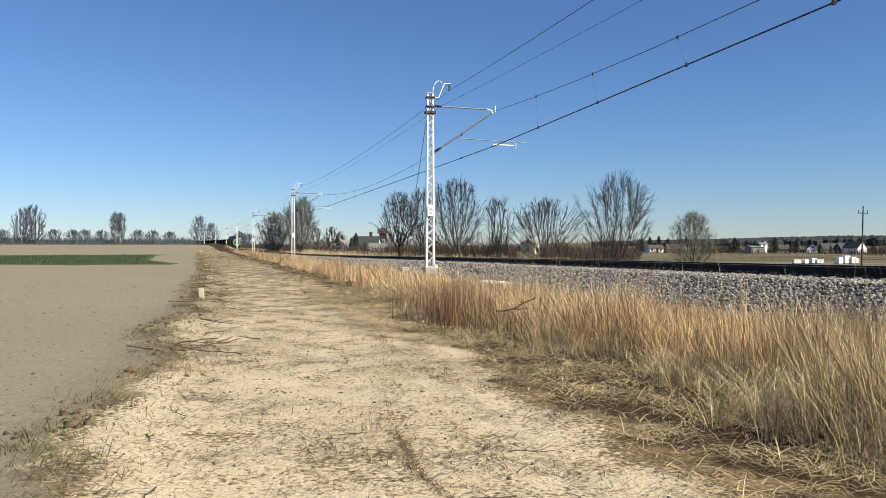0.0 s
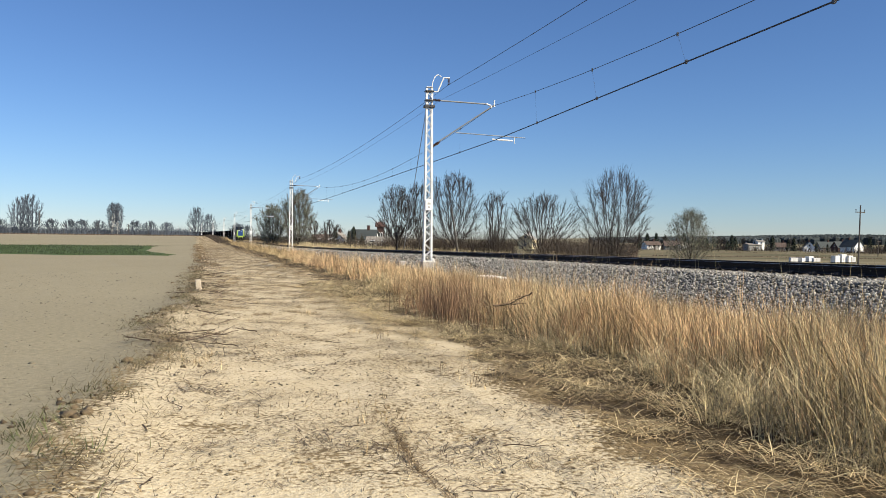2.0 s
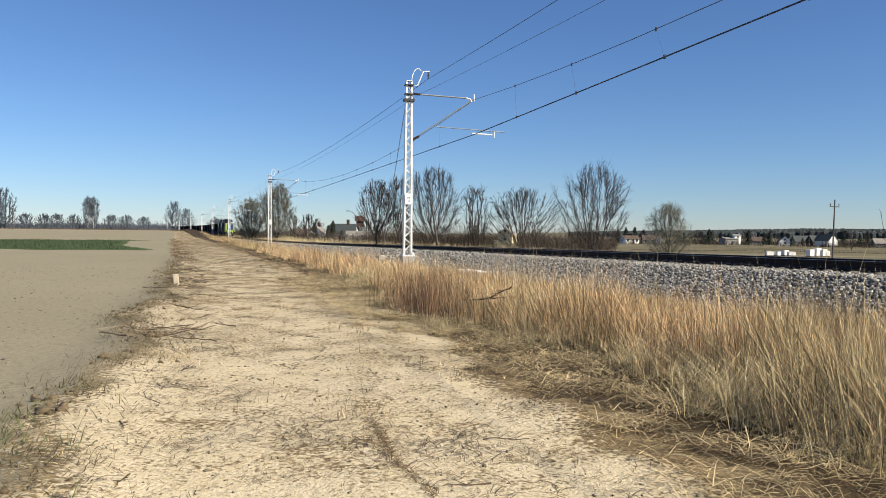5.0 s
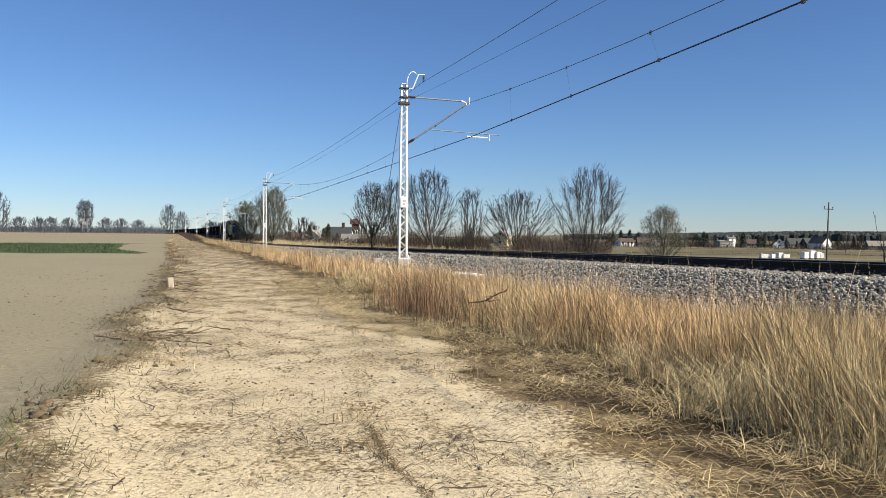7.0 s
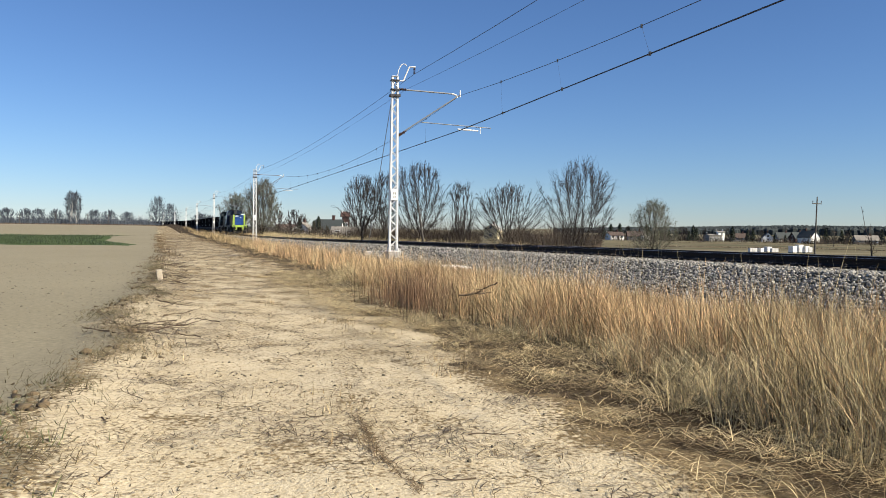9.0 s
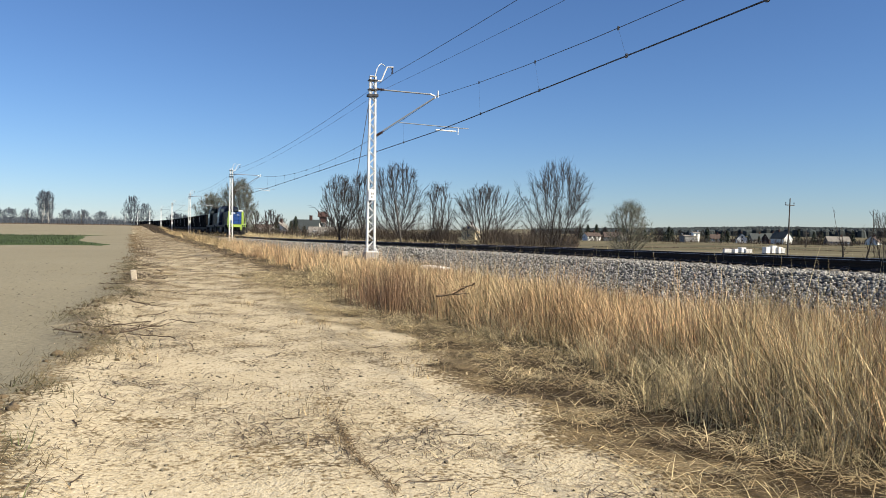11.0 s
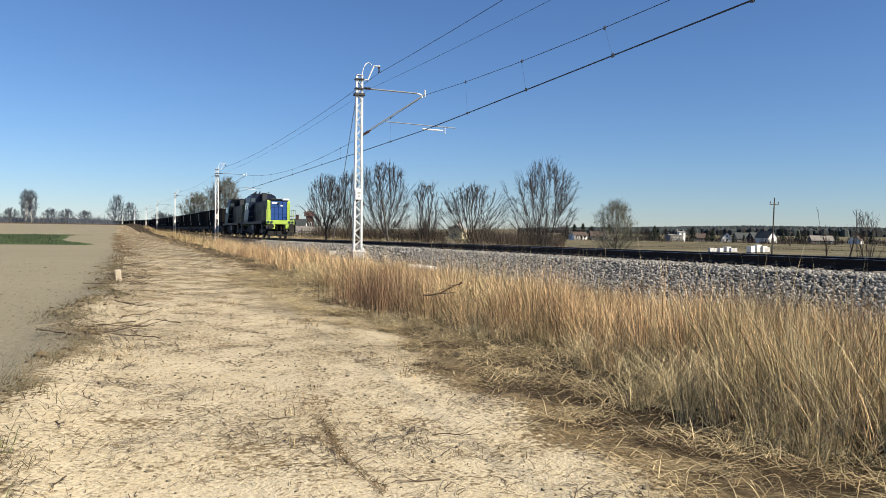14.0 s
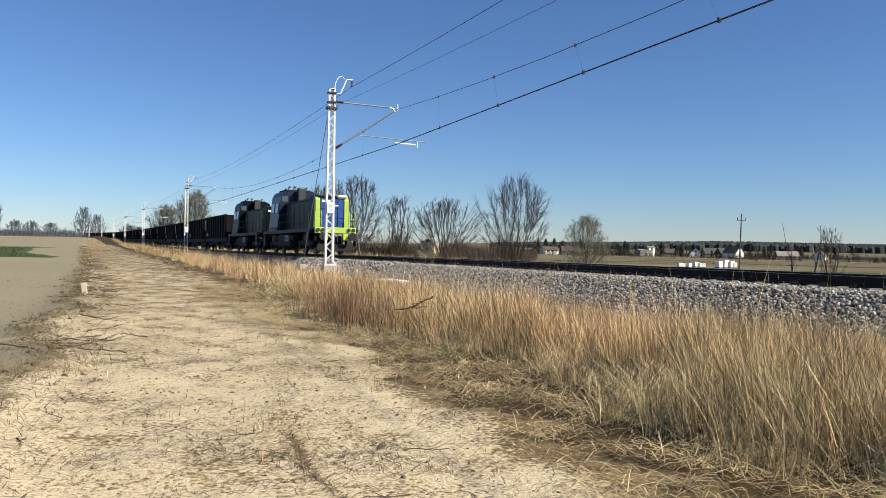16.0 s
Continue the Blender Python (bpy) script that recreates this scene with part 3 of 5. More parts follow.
def build_loco(leading):
    """Local x forward, z up from the rail head."""
    BLUE, LIME, TOP = (LOCO_BLUE, LOCO_LIME, LOCO_WHITE) if leading else (LOCO_DARK, LOCO_DARK, LOCO_GREY)
    v = thing("diesel_locomotive", Matrix(), "dark navy diesel locomotive with blue and lime front" if leading else "second dark navy diesel locomotive coupled behind the first", "locomotive", "locomotives of the goods train")
    part("frame", Geo().box(-6.1, 6.1, -1.5, 1.5, 1.28, 1.52, 0.03).box(-6.45, 6.45, -1.24, 1.24, 1.28, 1.52, 0.03), LOCO_DARK, v)
    for sy in (-1, 1):
        part("sill_stripe", Geo().box(-6.1, 6.1, sy * 1.5 - 0.012, sy * 1.5 + 0.012, 1.36, 1.50), LOCO_GREY, v, "grey sill stripe")
    hood = part("long_hood", taper_box(-1.7, 5.75, 0.98, 0.95, 1.52, 3.42, 0.22), LOCO_DARK, v)
    for sy in (-1, 1):
        for k in range(6):
            x = -1.35 + 1.16 * k
            part("hood_door", Geo().box(x, x + 1.06, sy * 0.985 - 0.012, sy * 0.985 + 0.012, 1.75, 3.05, 0.005), LOCO_DARK, hood)
            part("louvre", Geo().box(x + 0.15, x + 0.9, sy * 1.0 - 0.012, sy * 1.0 + 0.012, 2.45, 2.48).box(x + 0.15, x + 0.9, sy * 1.0 - 0.012, sy * 1.0 + 0.012, 2.6, 2.63).box(x + 0.15, x + 0.9, sy * 1.0 - 0.012, sy * 1.0 + 0.012, 2.75, 2.78), LOCO_GREY, hood)
        part("roof_edge", Geo().box(-1.7, 5.7, sy * 0.93 - 0.04, sy * 0.93 + 0.04, 3.25, 3.31, 0.01), LOCO_GREY, hood)
    # front of the long hood
    nose = part("nose_panel", Geo().box(5.75, 5.80, -0.70, 0.70, 1.62, 3.28, 0.01), BLUE, hood, "front panel of the hood")
    for y in (-0.34, 0.0, 0.34):
        part("panel_rib", Geo().box(5.80, 5.815, y - 0.012, y + 0.012, 1.7, 3.2), LOCO_DARK, nose)
    for z in (2.15, 2.7):
        part("panel_rib", Geo().box(5.80, 5.812, -0.68, 0.68, z - 0.012, z + 0.012), LOCO_DARK, nose)
    part("emblem", Geo().box(5.815, 5.825, -0.62, -0.12, 3.06, 3.2).box(5.815, 5.825, 0.12, 0.36, 2.84, 2.92), PLATE_WHITE, nose, "pale unreadable front marking")
    for sy in (-1, 1):
        part("nose_stripe", Geo().prism([(5.36, 1.52), (5.84, 1.52), (5.84, 3.18), (5.72, 3.36), (5.58, 3.36)], lambda x, z: (x, sy * 0.74, z), lambda x, z: (x, sy * 1.0, z)), LIME, hood, "corner panel of the hood")
    part("headlight_hood", Geo().box(5.45, 5.95, 0.3, 0.92, 3.3, 3.52, 0.09), TOP, hood, "top lamp housing")
    part("headlight", Geo().tube([(5.8, 0, 3.12), (5.9, 0, 3.12)], 0.13, 14), GLASS, hood, "round top headlight")
    cab = part("cab", taper_box(-4.3, -1.7, 1.50, 1.28, 1.52, 4.22, 0.42), LOCO_NAVY if leading else LOCO_DARK, v)
    for sy in (-1, 1):
        part("front_window", Geo().box(-1.70, -1.675, sy * 1.02 - 0.22, sy * 1.02 + 0.22, 3.46, 3.86, 0.01), SKYGLASS, cab, "cab front window")
        part("front_window", Geo().box(-4.325, -4.30, sy * 0.95 - 0.25, sy * 0.95 + 0.25, 3.3, 3.86, 0.01), SKYGLASS, cab, "cab rear window")
        for x in (-3.9, -2.75):
            y = sy * 1.385
            part("side_window", Geo().box(x, x + 0.8, -0.02, 0.02, -0.32, 0.32, 0.005, Matrix.Translation((0, y, 3.05)) @ Matrix.Rotation(sy * 0.087, 4, "X")), SKYGLASS, cab, "cab side window")
        part("cab_stripe", Geo().box(-4.2, -1.8, sy * 1.5 - 0.012, sy * 1.5 + 0.03, 1.58, 1.75), LOCO_GREY, cab)
    part("exhaust_pipe", Geo().box(-1.55, -1.1, -0.25, 0.25, 3.4, 4.35, 0.05), LOCO_GREY, v, "grey square exhaust pipe")
    part("roof_vent", Geo().box(-3.9, -2.1, -0.9, 0.9, 4.18, 4.32, 0.05), UNDER, v)
    for x, y in ((-1.95, -0.7), (-1.95, -0.35), (-2.3, 0.55), (-3.9, -0.5)):
        part("horn", Geo().tube([(x, y, 4.15), (x, y, 4.42), (x + 0.3, y, 4.45)], [0.03, 0.04, 0.07], 6), UNDER, v)
    part("short_hood", taper_box(-6.2, -4.3, 0.98, 0.95, 1.52, 3.2, 0.22), LOCO_DARK, v)
    part("tail_panel", Geo().box(-6.25, -6.2, -0.7, 0.7, 1.62, 3.0, 0.01), LOCO_DARK, v)
    part("fan_housing", Geo().box(3.4, 5.2, -0.7, 0.7, 3.40, 3.52, 0.04), UNDER, v)
    # front beam
    for e in (1, -1):
        x = 6.45 * e
        beam = part("buffer_beam", Geo().box(min(x, x + 0.12 * e), max(x, x + 0.12 * e), -1.24, 1.24, 1.22, 1.58, 0.03).box(min(x, x + 0.1 * e), max(x, x + 0.1 * e), -0.75, -0.45, 0.82, 1.25, 0.02).box(min(x, x + 0.1 * e), max(x, x + 0.1 * e), 0.45, 0.75, 0.82, 1.25, 0.02), LIME, v, "buffer beam")
        for y in (-1.06, -0.78, 0.78, 1.06):
            part("headlight", Geo().tube([(x + 0.1 * e, y, 1.42), (x + 0.18 * e, y, 1.42)], 0.11, 14), GLASS, beam, "round dark headlight")
        build_buffers(v, x + 0.1 * e, e)
        part("snow_plough", Geo().box(min(x - 0.05, x - 0.05 + 0.1 * e), max(x - 0.05, x - 0.05 + 0.1 * e), -1.1, 1.1, 0.22, 0.62, 0.02), UNDER, v)
        part("handrail", Geo().tube([(x, -1.2, 1.55), (x, -1.2, 2.5), (x, -0.85, 2.5), (x, -0.85, 1.55)], 0.028, 5).tube([(x, -1.2, 2.05), (x, -0.85, 2.05)], 0.022, 5), LIME if e > 0 else LOCO_GREY, v)
        part("handrail", Geo().tube([(x, 1.2, 1.55), (x, 1.2, 2.5), (x, 0.85, 2.5), (x, 0.85, 1.55)], 0.028, 5).tube([(x, 1.2, 2.05), (x, 0.85, 2.05)], 0.022, 5), LIME if e > 0 else LOCO_GREY, v)
        part("coupling_hose", Geo().tube([(x + 0.05 * e, 0.3, 1.1), (x + 0.25 * e, 0.32, 0.85), (x + 0.2 * e, 0.34, 0.5)], 0.03, 5).tube([(x + 0.05 * e, -0.3, 1.1), (x + 0.25 * e, -0.32, 0.85), (x + 0.2 * e, -0.34, 0.5)], 0.03, 5), UNDER, v)
        for sy in (-1, 1):
            part("steps", Geo().box(x - 0.75 * e - 0.25, x - 0.75 * e + 0.25, sy * 1.46 - 0.03, sy * 1.46 + 0.03, 0.45, 1.3, 0.01).box(x - 0.75 * e - 0.25, x - 0.75 * e + 0.25, sy * 1.42 - 0.12, sy * 1.42 + 0.1, 0.45, 0.49).box(x - 0.75 * e - 0.25, x - 0.75 * e + 0.25, sy * 1.42 - 0.12, sy * 1.42 + 0.1, 0.85, 0.89), LOCO_GREY, v, "pale step board")
    for sy in (-1, 1):
        g = Geo()
        for x in (-1.2, 0.6, 2.4, 4.2, 5.9):
            g.tube([(x, sy * 1.45, 1.52), (x, sy * 1.45, 2.5)], 0.018, 5)
        for z in (2.0, 2.5):
            g.tube([(-1.6, sy * 1.45, z), (5.9, sy * 1.45, z)], 0.018, 5)
        part("side_railing", g, LOCO_GREY, v, "thin grey walkway railing")
        part("fuel_tank", Geo().box(-1.6, 1.6, sy * 1.0 - 0.42, sy * 1.0 + 0.42, 0.42, 1.28, 0.08), UNDER, v, "black fuel tank")
        plate = part("data_plate", Geo().box(0.2, 1.2, sy * 1.43 - 0.01, sy * 1.43 + 0.01, 0.78, 1.16), LABELWHITE, v, "pale data plate")
        for x in (0.3, 0.62, 0.92):
            part("bar", Geo().box(x, x + 0.2, sy * 1.445 - 0.004, sy * 1.445 + 0.004, 0.86, 1.08), BLACK_PAINT, plate)
        part("air_tank", Geo().tube([(-2.2, sy * 1.2, 1.0), (2.2, sy * 1.2, 1.0)], 0.2, 10), UNDER, v)
    wheels = build_bogie(v, 4.0, 0.55, 2.4, True) + build_bogie(v, -4.0, 0.55, 2.4, True)
    return v


def build_wagon():
    v = thing("gondola_wagon", Matrix(), "dark open goods wagon with ribbed steel sides", "goods wagon", "wagons of the goods train")
    part("underframe", Geo().box(-6.5, 6.5, -1.35, 1.35, 1.02, 1.28, 0.02).box(-6.3, 6.3, -0.3, 0.3, 0.7, 1.02), UNDER, v)
    part("brake_gear", Geo().box(-2.6, 2.4, -0.95, 0.95, 0.42, 1.02, 0.04).tube([(-1.4, -1.15, 0.8), (1.2, -1.15, 0.8)], 0.2, 10), UNDER, v)
    for sy in (-1, 1):
        part("side_sill", Geo().box(-6.45, 6.45, sy * 1.3 - 0.06, sy * 1.3 + 0.06, 0.86, 1.24, 0.02), UNDER, v)
    g = Geo()
    for sy in (-1, 1):
        g.box(-6.4, 6.4, sy * 1.40 - 0.03, sy * 1.40 + 0.03, 1.28, 3.32, 0.01)
    for e in (-1, 1):
        g.box(e * 6.4 - 0.03, e * 6.4 + 0.03, -1.43, 1.43, 1.28, 3.32, 0.01)
    g.box(-6.4, 6.4, -1.38, 1.38, 1.28, 1.34)
    body = part("body", g, WAGON, v, "dark steel tub")
    for sy in (-1, 1):
        part("top_rim", Geo().box(-6.45, 6.45, sy * 1.43 - 0.06, sy * 1.43 + 0.06, 3.26, 3.38, 0.02), WAGON, body)
        for k in range(10):
            x = -6.3 + 12.6 * k / 9
            part("rib", Geo().box(x - 0.06, x + 0.06, sy * 1.47 - 0.05, sy * 1.47 + 0.05, 1.2, 3.28, 0.015), WAGON, body)
        part("label_plate", Geo().box(-5.75, -5.25, sy * 1.53 - 0.012, sy * 1.53 + 0.012, 2.1, 3.1), LABELWHITE, body, "pale upright label plate")
        part("label_plate", Geo().box(-4.6, -3.6, sy * 1.53 - 0.012, sy * 1.53 + 0.012, 1.45, 1.75), LABELWHITE, body, "pale label plate")
    g = Geo()
    n = 14
    hs = [[2.6 + 0.35 * math.sin(j / 4 * math.pi) + 0.12 * math.sin(i * 1.9 + j) for j in range(5)] for i in range(n + 1)]
    g.add([(-6.3 + 12.6 * i / n, -1.36 + 2.72 * j / 4, hs[i][j]) for i in range(n + 1) for j in range(5)], [(i * 5 + j, (i + 1) * 5 + j, (i + 1) * 5 + j + 1, i * 5 + j + 1) for i in range(n) for j in range(4)])
    part("load", g, COAL, v, "dark heaped load")
    for e in (-1, 1):
        build_buffers(v, 6.5 * e, e)
    build_bogie(v, 4.5, 0.46, 1.8, False)
    build_bogie(v, -4.5, 0.46, 1.8, False)
    return v


LOCO_LEN, WAGON_LEN, WAGONS = 14.2, 14.04, 27
leader = build_loco(True)
second = build_loco(False)
wagon = build_wagon()
train = [(leader, LOCO_LEN / 2), (second, LOCO_LEN * 1.5)]
for k in range(WAGONS):
    w = wagon if k == 0 else copy_thing(wagon, Matrix())
    train.append((w, LOCO_LEN * 2 + WAGON_LEN * (k + 0.5)))


def head_s(t):
    """Where the train's front is on the line; it slows a little."""
    return 8.3 + 11.9 * (16 - t) + 0.145 * (16 - t) ** 2


def vehicle_pose(s):
    p = on_line(s)
    slope = math.degrees(math.atan((float(rail_z(s - 5)) - float(rail_z(s + 5))) / 10))
    return pose(p.x, p.y, p.z + 0.002, 0, -slope, math.degrees(float(np.interp(s, LINE_S, _yaw))) - 90)


def motions():
    for v, back in train:
        walk(v, [(0.5 * k, vehicle_pose(head_s(0.5 * k) + back)) for k in range(33)])
    for v, back in train[:3]:
        for w in [c for c in v.children if c.name.startswith("wheelset")]:
            r, x = w.location.z, w.location.x
            turns = [(k / 30, (head_s(0) - head_s(k / 30)) / r) for k in range(481)]
            walk(w, [(t, pose(x, 0, r, 0, math.degrees(a), 0)) for t, a in turns])


# ---- vegetation materials ----
BARK = mat("grey brown bark", (0.03, 0.025, 0.021), 0.9, 0, 0.3, 3, 30, 0.4)
TWIG = mat("bare twigs", (0.036, 0.029, 0.025), 0.9, 0, 0.25, 2, 20, 0, island=0.35)
# bluish lift stands in for distance haze, painted into the twig colour
TWIG_HAZE = mat("haze-tinted bare twigs", (0.075, 0.09, 0.115), 0.9, 0, 0.25, 0.3, 3, 0, island=0.3)
TWIG_PALE = mat("pale grey twigs", (0.17, 0.15, 0.12), 0.9, 0, 0.25, 2, 20, 0, island=0.3)
BIRCH = mat("pale birch bark", (0.5, 0.48, 0.44), 0.8, 0, 0.3, 3, 30, 0.2)
BUD = mat("grey green young leaves", (0.15, 0.165, 0.11), 0.8, 0, 0.3, 1, 10, 0, island=0.4, through_light=0.3)
EVERGREEN = mat("dark evergreen needles", (0.03, 0.042, 0.025), 0.9, 0, 0.3, 1, 10, 0, island=0.4)
WOODS = mat("far mixed woods", (0.035, 0.045, 0.045), 0.95, 0, 0.3, 0.02, 0.2, 0, island=0.4)
STRAW = mat("dry golden grass", (0.70, 0.50, 0.275), 0.75, 0, 0.22, 1.6, 9, 0, hue=(0.32, 0.20, 0.10), island=0.8, through_light=0.03)
STRAW_PALE = mat("bleached grey grass", (0.60, 0.50, 0.285), 0.75, 0, 0.22, 1.5, 9, 0, hue=(0.24, 0.19, 0.095), island=0.85, through_light=0.03)
THATCH = mat("matted brown straw", (0.56, 0.43, 0.225), 0.85, 0, 0.22, 2.2, 9, 0, hue=(0.12, 0.08, 0.04), island=0.8)
RED_STEM = mat("red brown stems", (0.25, 0.155, 0.085), 0.8, 0, 0.2, 1.5, 6, 0, hue=(0.12, 0.07, 0.04), island=0.6)
WEED = mat("grey green verge weeds", (0.14, 0.11, 0.06), 0.85, 0, 0.15, 0.8, 6, 0, hue=(0.085, 0.08, 0.035), island=0.5)
WEED_GREEN = mat("green verge weeds", (0.12, 0.145, 0.05), 0.8, 0, 0.15, 0.8, 6, 0, hue=(0.075, 0.085, 0.03), island=0.5)
LITTER = mat("dark plant litter", (0.15, 0.105, 0.055), 0.9, 0, 0.2, 2, 10, 0, island=0.55)
BRUSH_PALE = mat("light brown scrub", (0.17, 0.125, 0.085), 0.9, 0, 0.2, 0.15, 2, 0, hue=(0.09, 0.065, 0.045), island=0.45)
TWIG_CUT = mat("brown cut twigs", (0.085, 0.06, 0.038), 0.9, 0, 0.2, 2, 10, 0, island=0.5)
BRUSH = mat("brown bramble brush", (0.06, 0.045, 0.032), 0.9, 0, 0.2, 0.3, 3, 0, island=0.45)
SOD = mat("dark turned soil", (0.12, 0.088, 0.05), 0.95, 0, 0.3, 6, 30, 0.4, island=0.5)
CROP = mat("winter crop leaves", (0.038, 0.06, 0.022), 0.7, 0, 0.2, 0.5, 4, 0, island=0.4)
CLOD = mat("dry soil clods", (0.17, 0.15, 0.105), 0.95, 0, 0.2, 8, 40, 0.3, island=0.3)
rng = np.random.default_rng(7)


# ---- trees ----
def grow_tree(rnd, height, width, foot, count, flow_up, shape, lean=0.0, stems=1):
    """Nodes and parents of a limb skeleton that fills a crown. foot: the crown's lower end as a share of the height;
    shape: how its width swells (0 a vase that is widest at the top, 1 a dome that is widest below)."""
    pts = []
    while len(pts) < count:
        f, a, r = rnd.random(), rnd.uniform(0, 2 * math.pi), math.sqrt(rnd.random())
        dome, vase = math.sqrt(max(0.0, 1 - ((f - 0.36) / 0.66) ** 2)), min(1.0, 0.18 + 1.15 * f ** 0.75) * (1.0 if f < 0.68 else math.sqrt(max(0.0, 1 - ((f - 0.68) / 0.33) ** 2)))
        w = width / 2 * (shape * dome + (1 - shape) * vase) * 0.86 * (1 + 0.20 * math.sin(3 * a + 5 * f + 7 * shape + width) + 0.14 * math.sin(5 * a - 9 * f + 3 * width))
        pts.append((r * w * math.cos(a) + lean * f * height, r * w * math.sin(a), height * (foot + (0.94 - foot) * f * (1 + 0.05 * math.sin(4 * a + width)))))
    pts = np.array(pts)
    trunk = [(0.0, 0.0, -0.4)]
    for k in range(1, 6):
        trunk.append((rnd.uniform(-0.02, 0.02) * height, rnd.uniform(-0.02, 0.02) * height, height * foot * k / 5 * 1.1))
    if stems == 1:
        nodes, parent, path = [np.array(p) for p in trunk], [-1, 0, 1, 2, 3, 4], [0.0] + [height * foot * k / 5 for k in range(1, 6)]
    else:
        nodes, parent, path = [], [], []
        for k in range(stems):
            a = 2 * math.pi * (k + rnd.random() * 0.6) / stems
            nodes.append(np.array((0.035 * height * math.cos(a), 0.035 * height * math.sin(a), -0.4)))
            parent.append(-1)
            path.append(0.0)
    root = np.array((0, 0, height * foot * 0.3))
    for p in pts[np.argsort(np.linalg.norm((pts - root) * (1, 1, 1.1), axis=1))]:
        arr, pl = np.array(nodes), np.array(path)
        v = p - arr
        d = np.linalg.norm(v, axis=1) + 1e-6
        flow = (p - root) / (np.linalg.norm(p - root) + 1e-6) * (1 - flow_up) + np.array((0, 0, flow_up))
        flow = flow / np.linalg.norm(flow)
        cost = d * (1 + 5.0 * (1 - (v @ flow) / d)) + 0.10 * pl
        i = int(np.argmin(cost))
        nodes.append(p)
        parent.append(i)
        path.append(float(pl[i] + d[i]))
    heavy = {}
    weight = [1] * len(nodes)
    for i in range(len(nodes) - 1, -1, -1):
        if parent[i] >= 0:
            weight[parent[i]] += weight[i]
            if heavy.get(parent[i], (0, 0))[0] < weight[i]:
                heavy[parent[i]] = (weight[i], i)
    for _ in range(6):
        for i, (_w, c) in heavy.items():
            if parent[i] >= 0:
                nodes[i] = 0.4 * nodes[i] + 0.3 * (nodes[parent[i]] + nodes[c])
    return nodes, parent


def build_tree(height, width, seed, foot=0.25, count=520, flow_up=0.35, shape=0.6, stems=1, girth=0.016, twig_r=0.014, twigs=4, twig_l=0.075, bark=None, twig=None, leaves=None, leaf=0.1, label="bare leafless tree", lean=0.0, droop=0.0):
    """A bare tree: trunk and limbs that thin out by what they carry, and a crown of fine twigs."""
    rnd = random.Random(seed)
    t = thing("tree", Matrix(), label, "tree", "trees round the railway")
    nodes, parent = grow_tree(rnd, height, width, foot, count, flow_up, shape, lean, stems)
    load = [0.0] * len(nodes)
    for i in range(len(nodes) - 1, -1, -1):
        load[i] += 1.0
        if parent[i] >= 0:
            load[parent[i]] += load[i]
    top = max(load)
    radius = [max(height * girth * (q / top) ** 0.52, twig_r * 0.8) for q in load]
    wood, crown, tips = Geo(), Geo(), []
    for i, p in enumerate(nodes):
        if parent[i] < 0:
            continue
        a, b = Vector(nodes[parent[i]]), Vector(p)
        mid = a.lerp(b, 0.5) + Vector((rnd.gauss(0, 1), rnd.gauss(0, 1), rnd.gauss(0, 0.6))) * (b - a).length * 0.03
        r0 = min(radius[parent[i]], radius[i] * 1.35)
        big = load[i] > 5
        (wood if big else crown).tube([a, mid, b], [r0, (r0 + radius[i]) / 2, radius[i]], 5 if big else 3, False)
        if load[i] > 12:
            continue
        run = (b - a).normalized()
        out = Vector((p[0], p[1], 0.3 * height)).normalized()
        for _ in range(twigs):
            d = (run * 0.7 + out * 0.5 + Vector((rnd.gauss(0, 0.5), rnd.gauss(0, 0.5), rnd.gauss(0.25, 0.45) - droop))).normalized()
            L = height * twig_l * rnd.uniform(0.5, 1.4)
            q = a.lerp(b, rnd.uniform(0.2, 1.0))
            e = q + d * L
            bend = Vector((rnd.gauss(0, 0.12), rnd.gauss(0, 0.12), rnd.gauss(0.05, 0.1) - 0.3 * droop)) * L
            crown.tube([q, q + d * L * 0.5 + bend * 0.5, e], [twig_r * 0.8, twig_r * 0.6, twig_r * 0.35], 3, False)
            tips += [e, q + d * L * 0.6]
            s = (d + Vector((rnd.gauss(0, 0.6), rnd.gauss(0, 0.6), rnd.gauss(0.1, 0.4) - droop))).normalized()
            crown.tube([q + d * L * 0.45, q + d * L * 0.45 + s * L * 0.5], [twig_r * 0.55, twig_r * 0.3], 3, False)
    part("trunk", wood, bark or BARK, t)
    part("crown", crown, twig or TWIG, t)
    if leaves:
        g = Geo()
        for p in tips:
            for _ in range(4):
                o = p + Vector((rnd.gauss(0, 0.2), rnd.gauss(0, 0.2), rnd.gauss(0, 0.2)))
                u, v = Vector((rnd.gauss(0, 1), rnd.gauss(0, 1), rnd.gauss(0, 1))).normalized() * leaf, Vector((rnd.gauss(0, 1), rnd.gauss(0, 1), rnd.gauss(0, 1))).normalized() * leaf
                g.add([o - u, o + v * 0.7, o + u, o - v * 0.7], [(0, 1, 2, 3)])
        part("foliage", g, leaves, t, "sparse young leaves")
    return t


def stand(t, d, u, turn=0.0, sink=0.0):
    """Stand a thing d metres ahead, u to the right for each metre ahead."""
    p = ground_at(d * u, d, -sink)
    t.matrix_world = pose(p.x, p.y, p.z, 0, 0, turn)
    return t


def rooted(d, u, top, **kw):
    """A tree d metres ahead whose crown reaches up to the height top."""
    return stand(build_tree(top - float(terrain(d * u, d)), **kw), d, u)


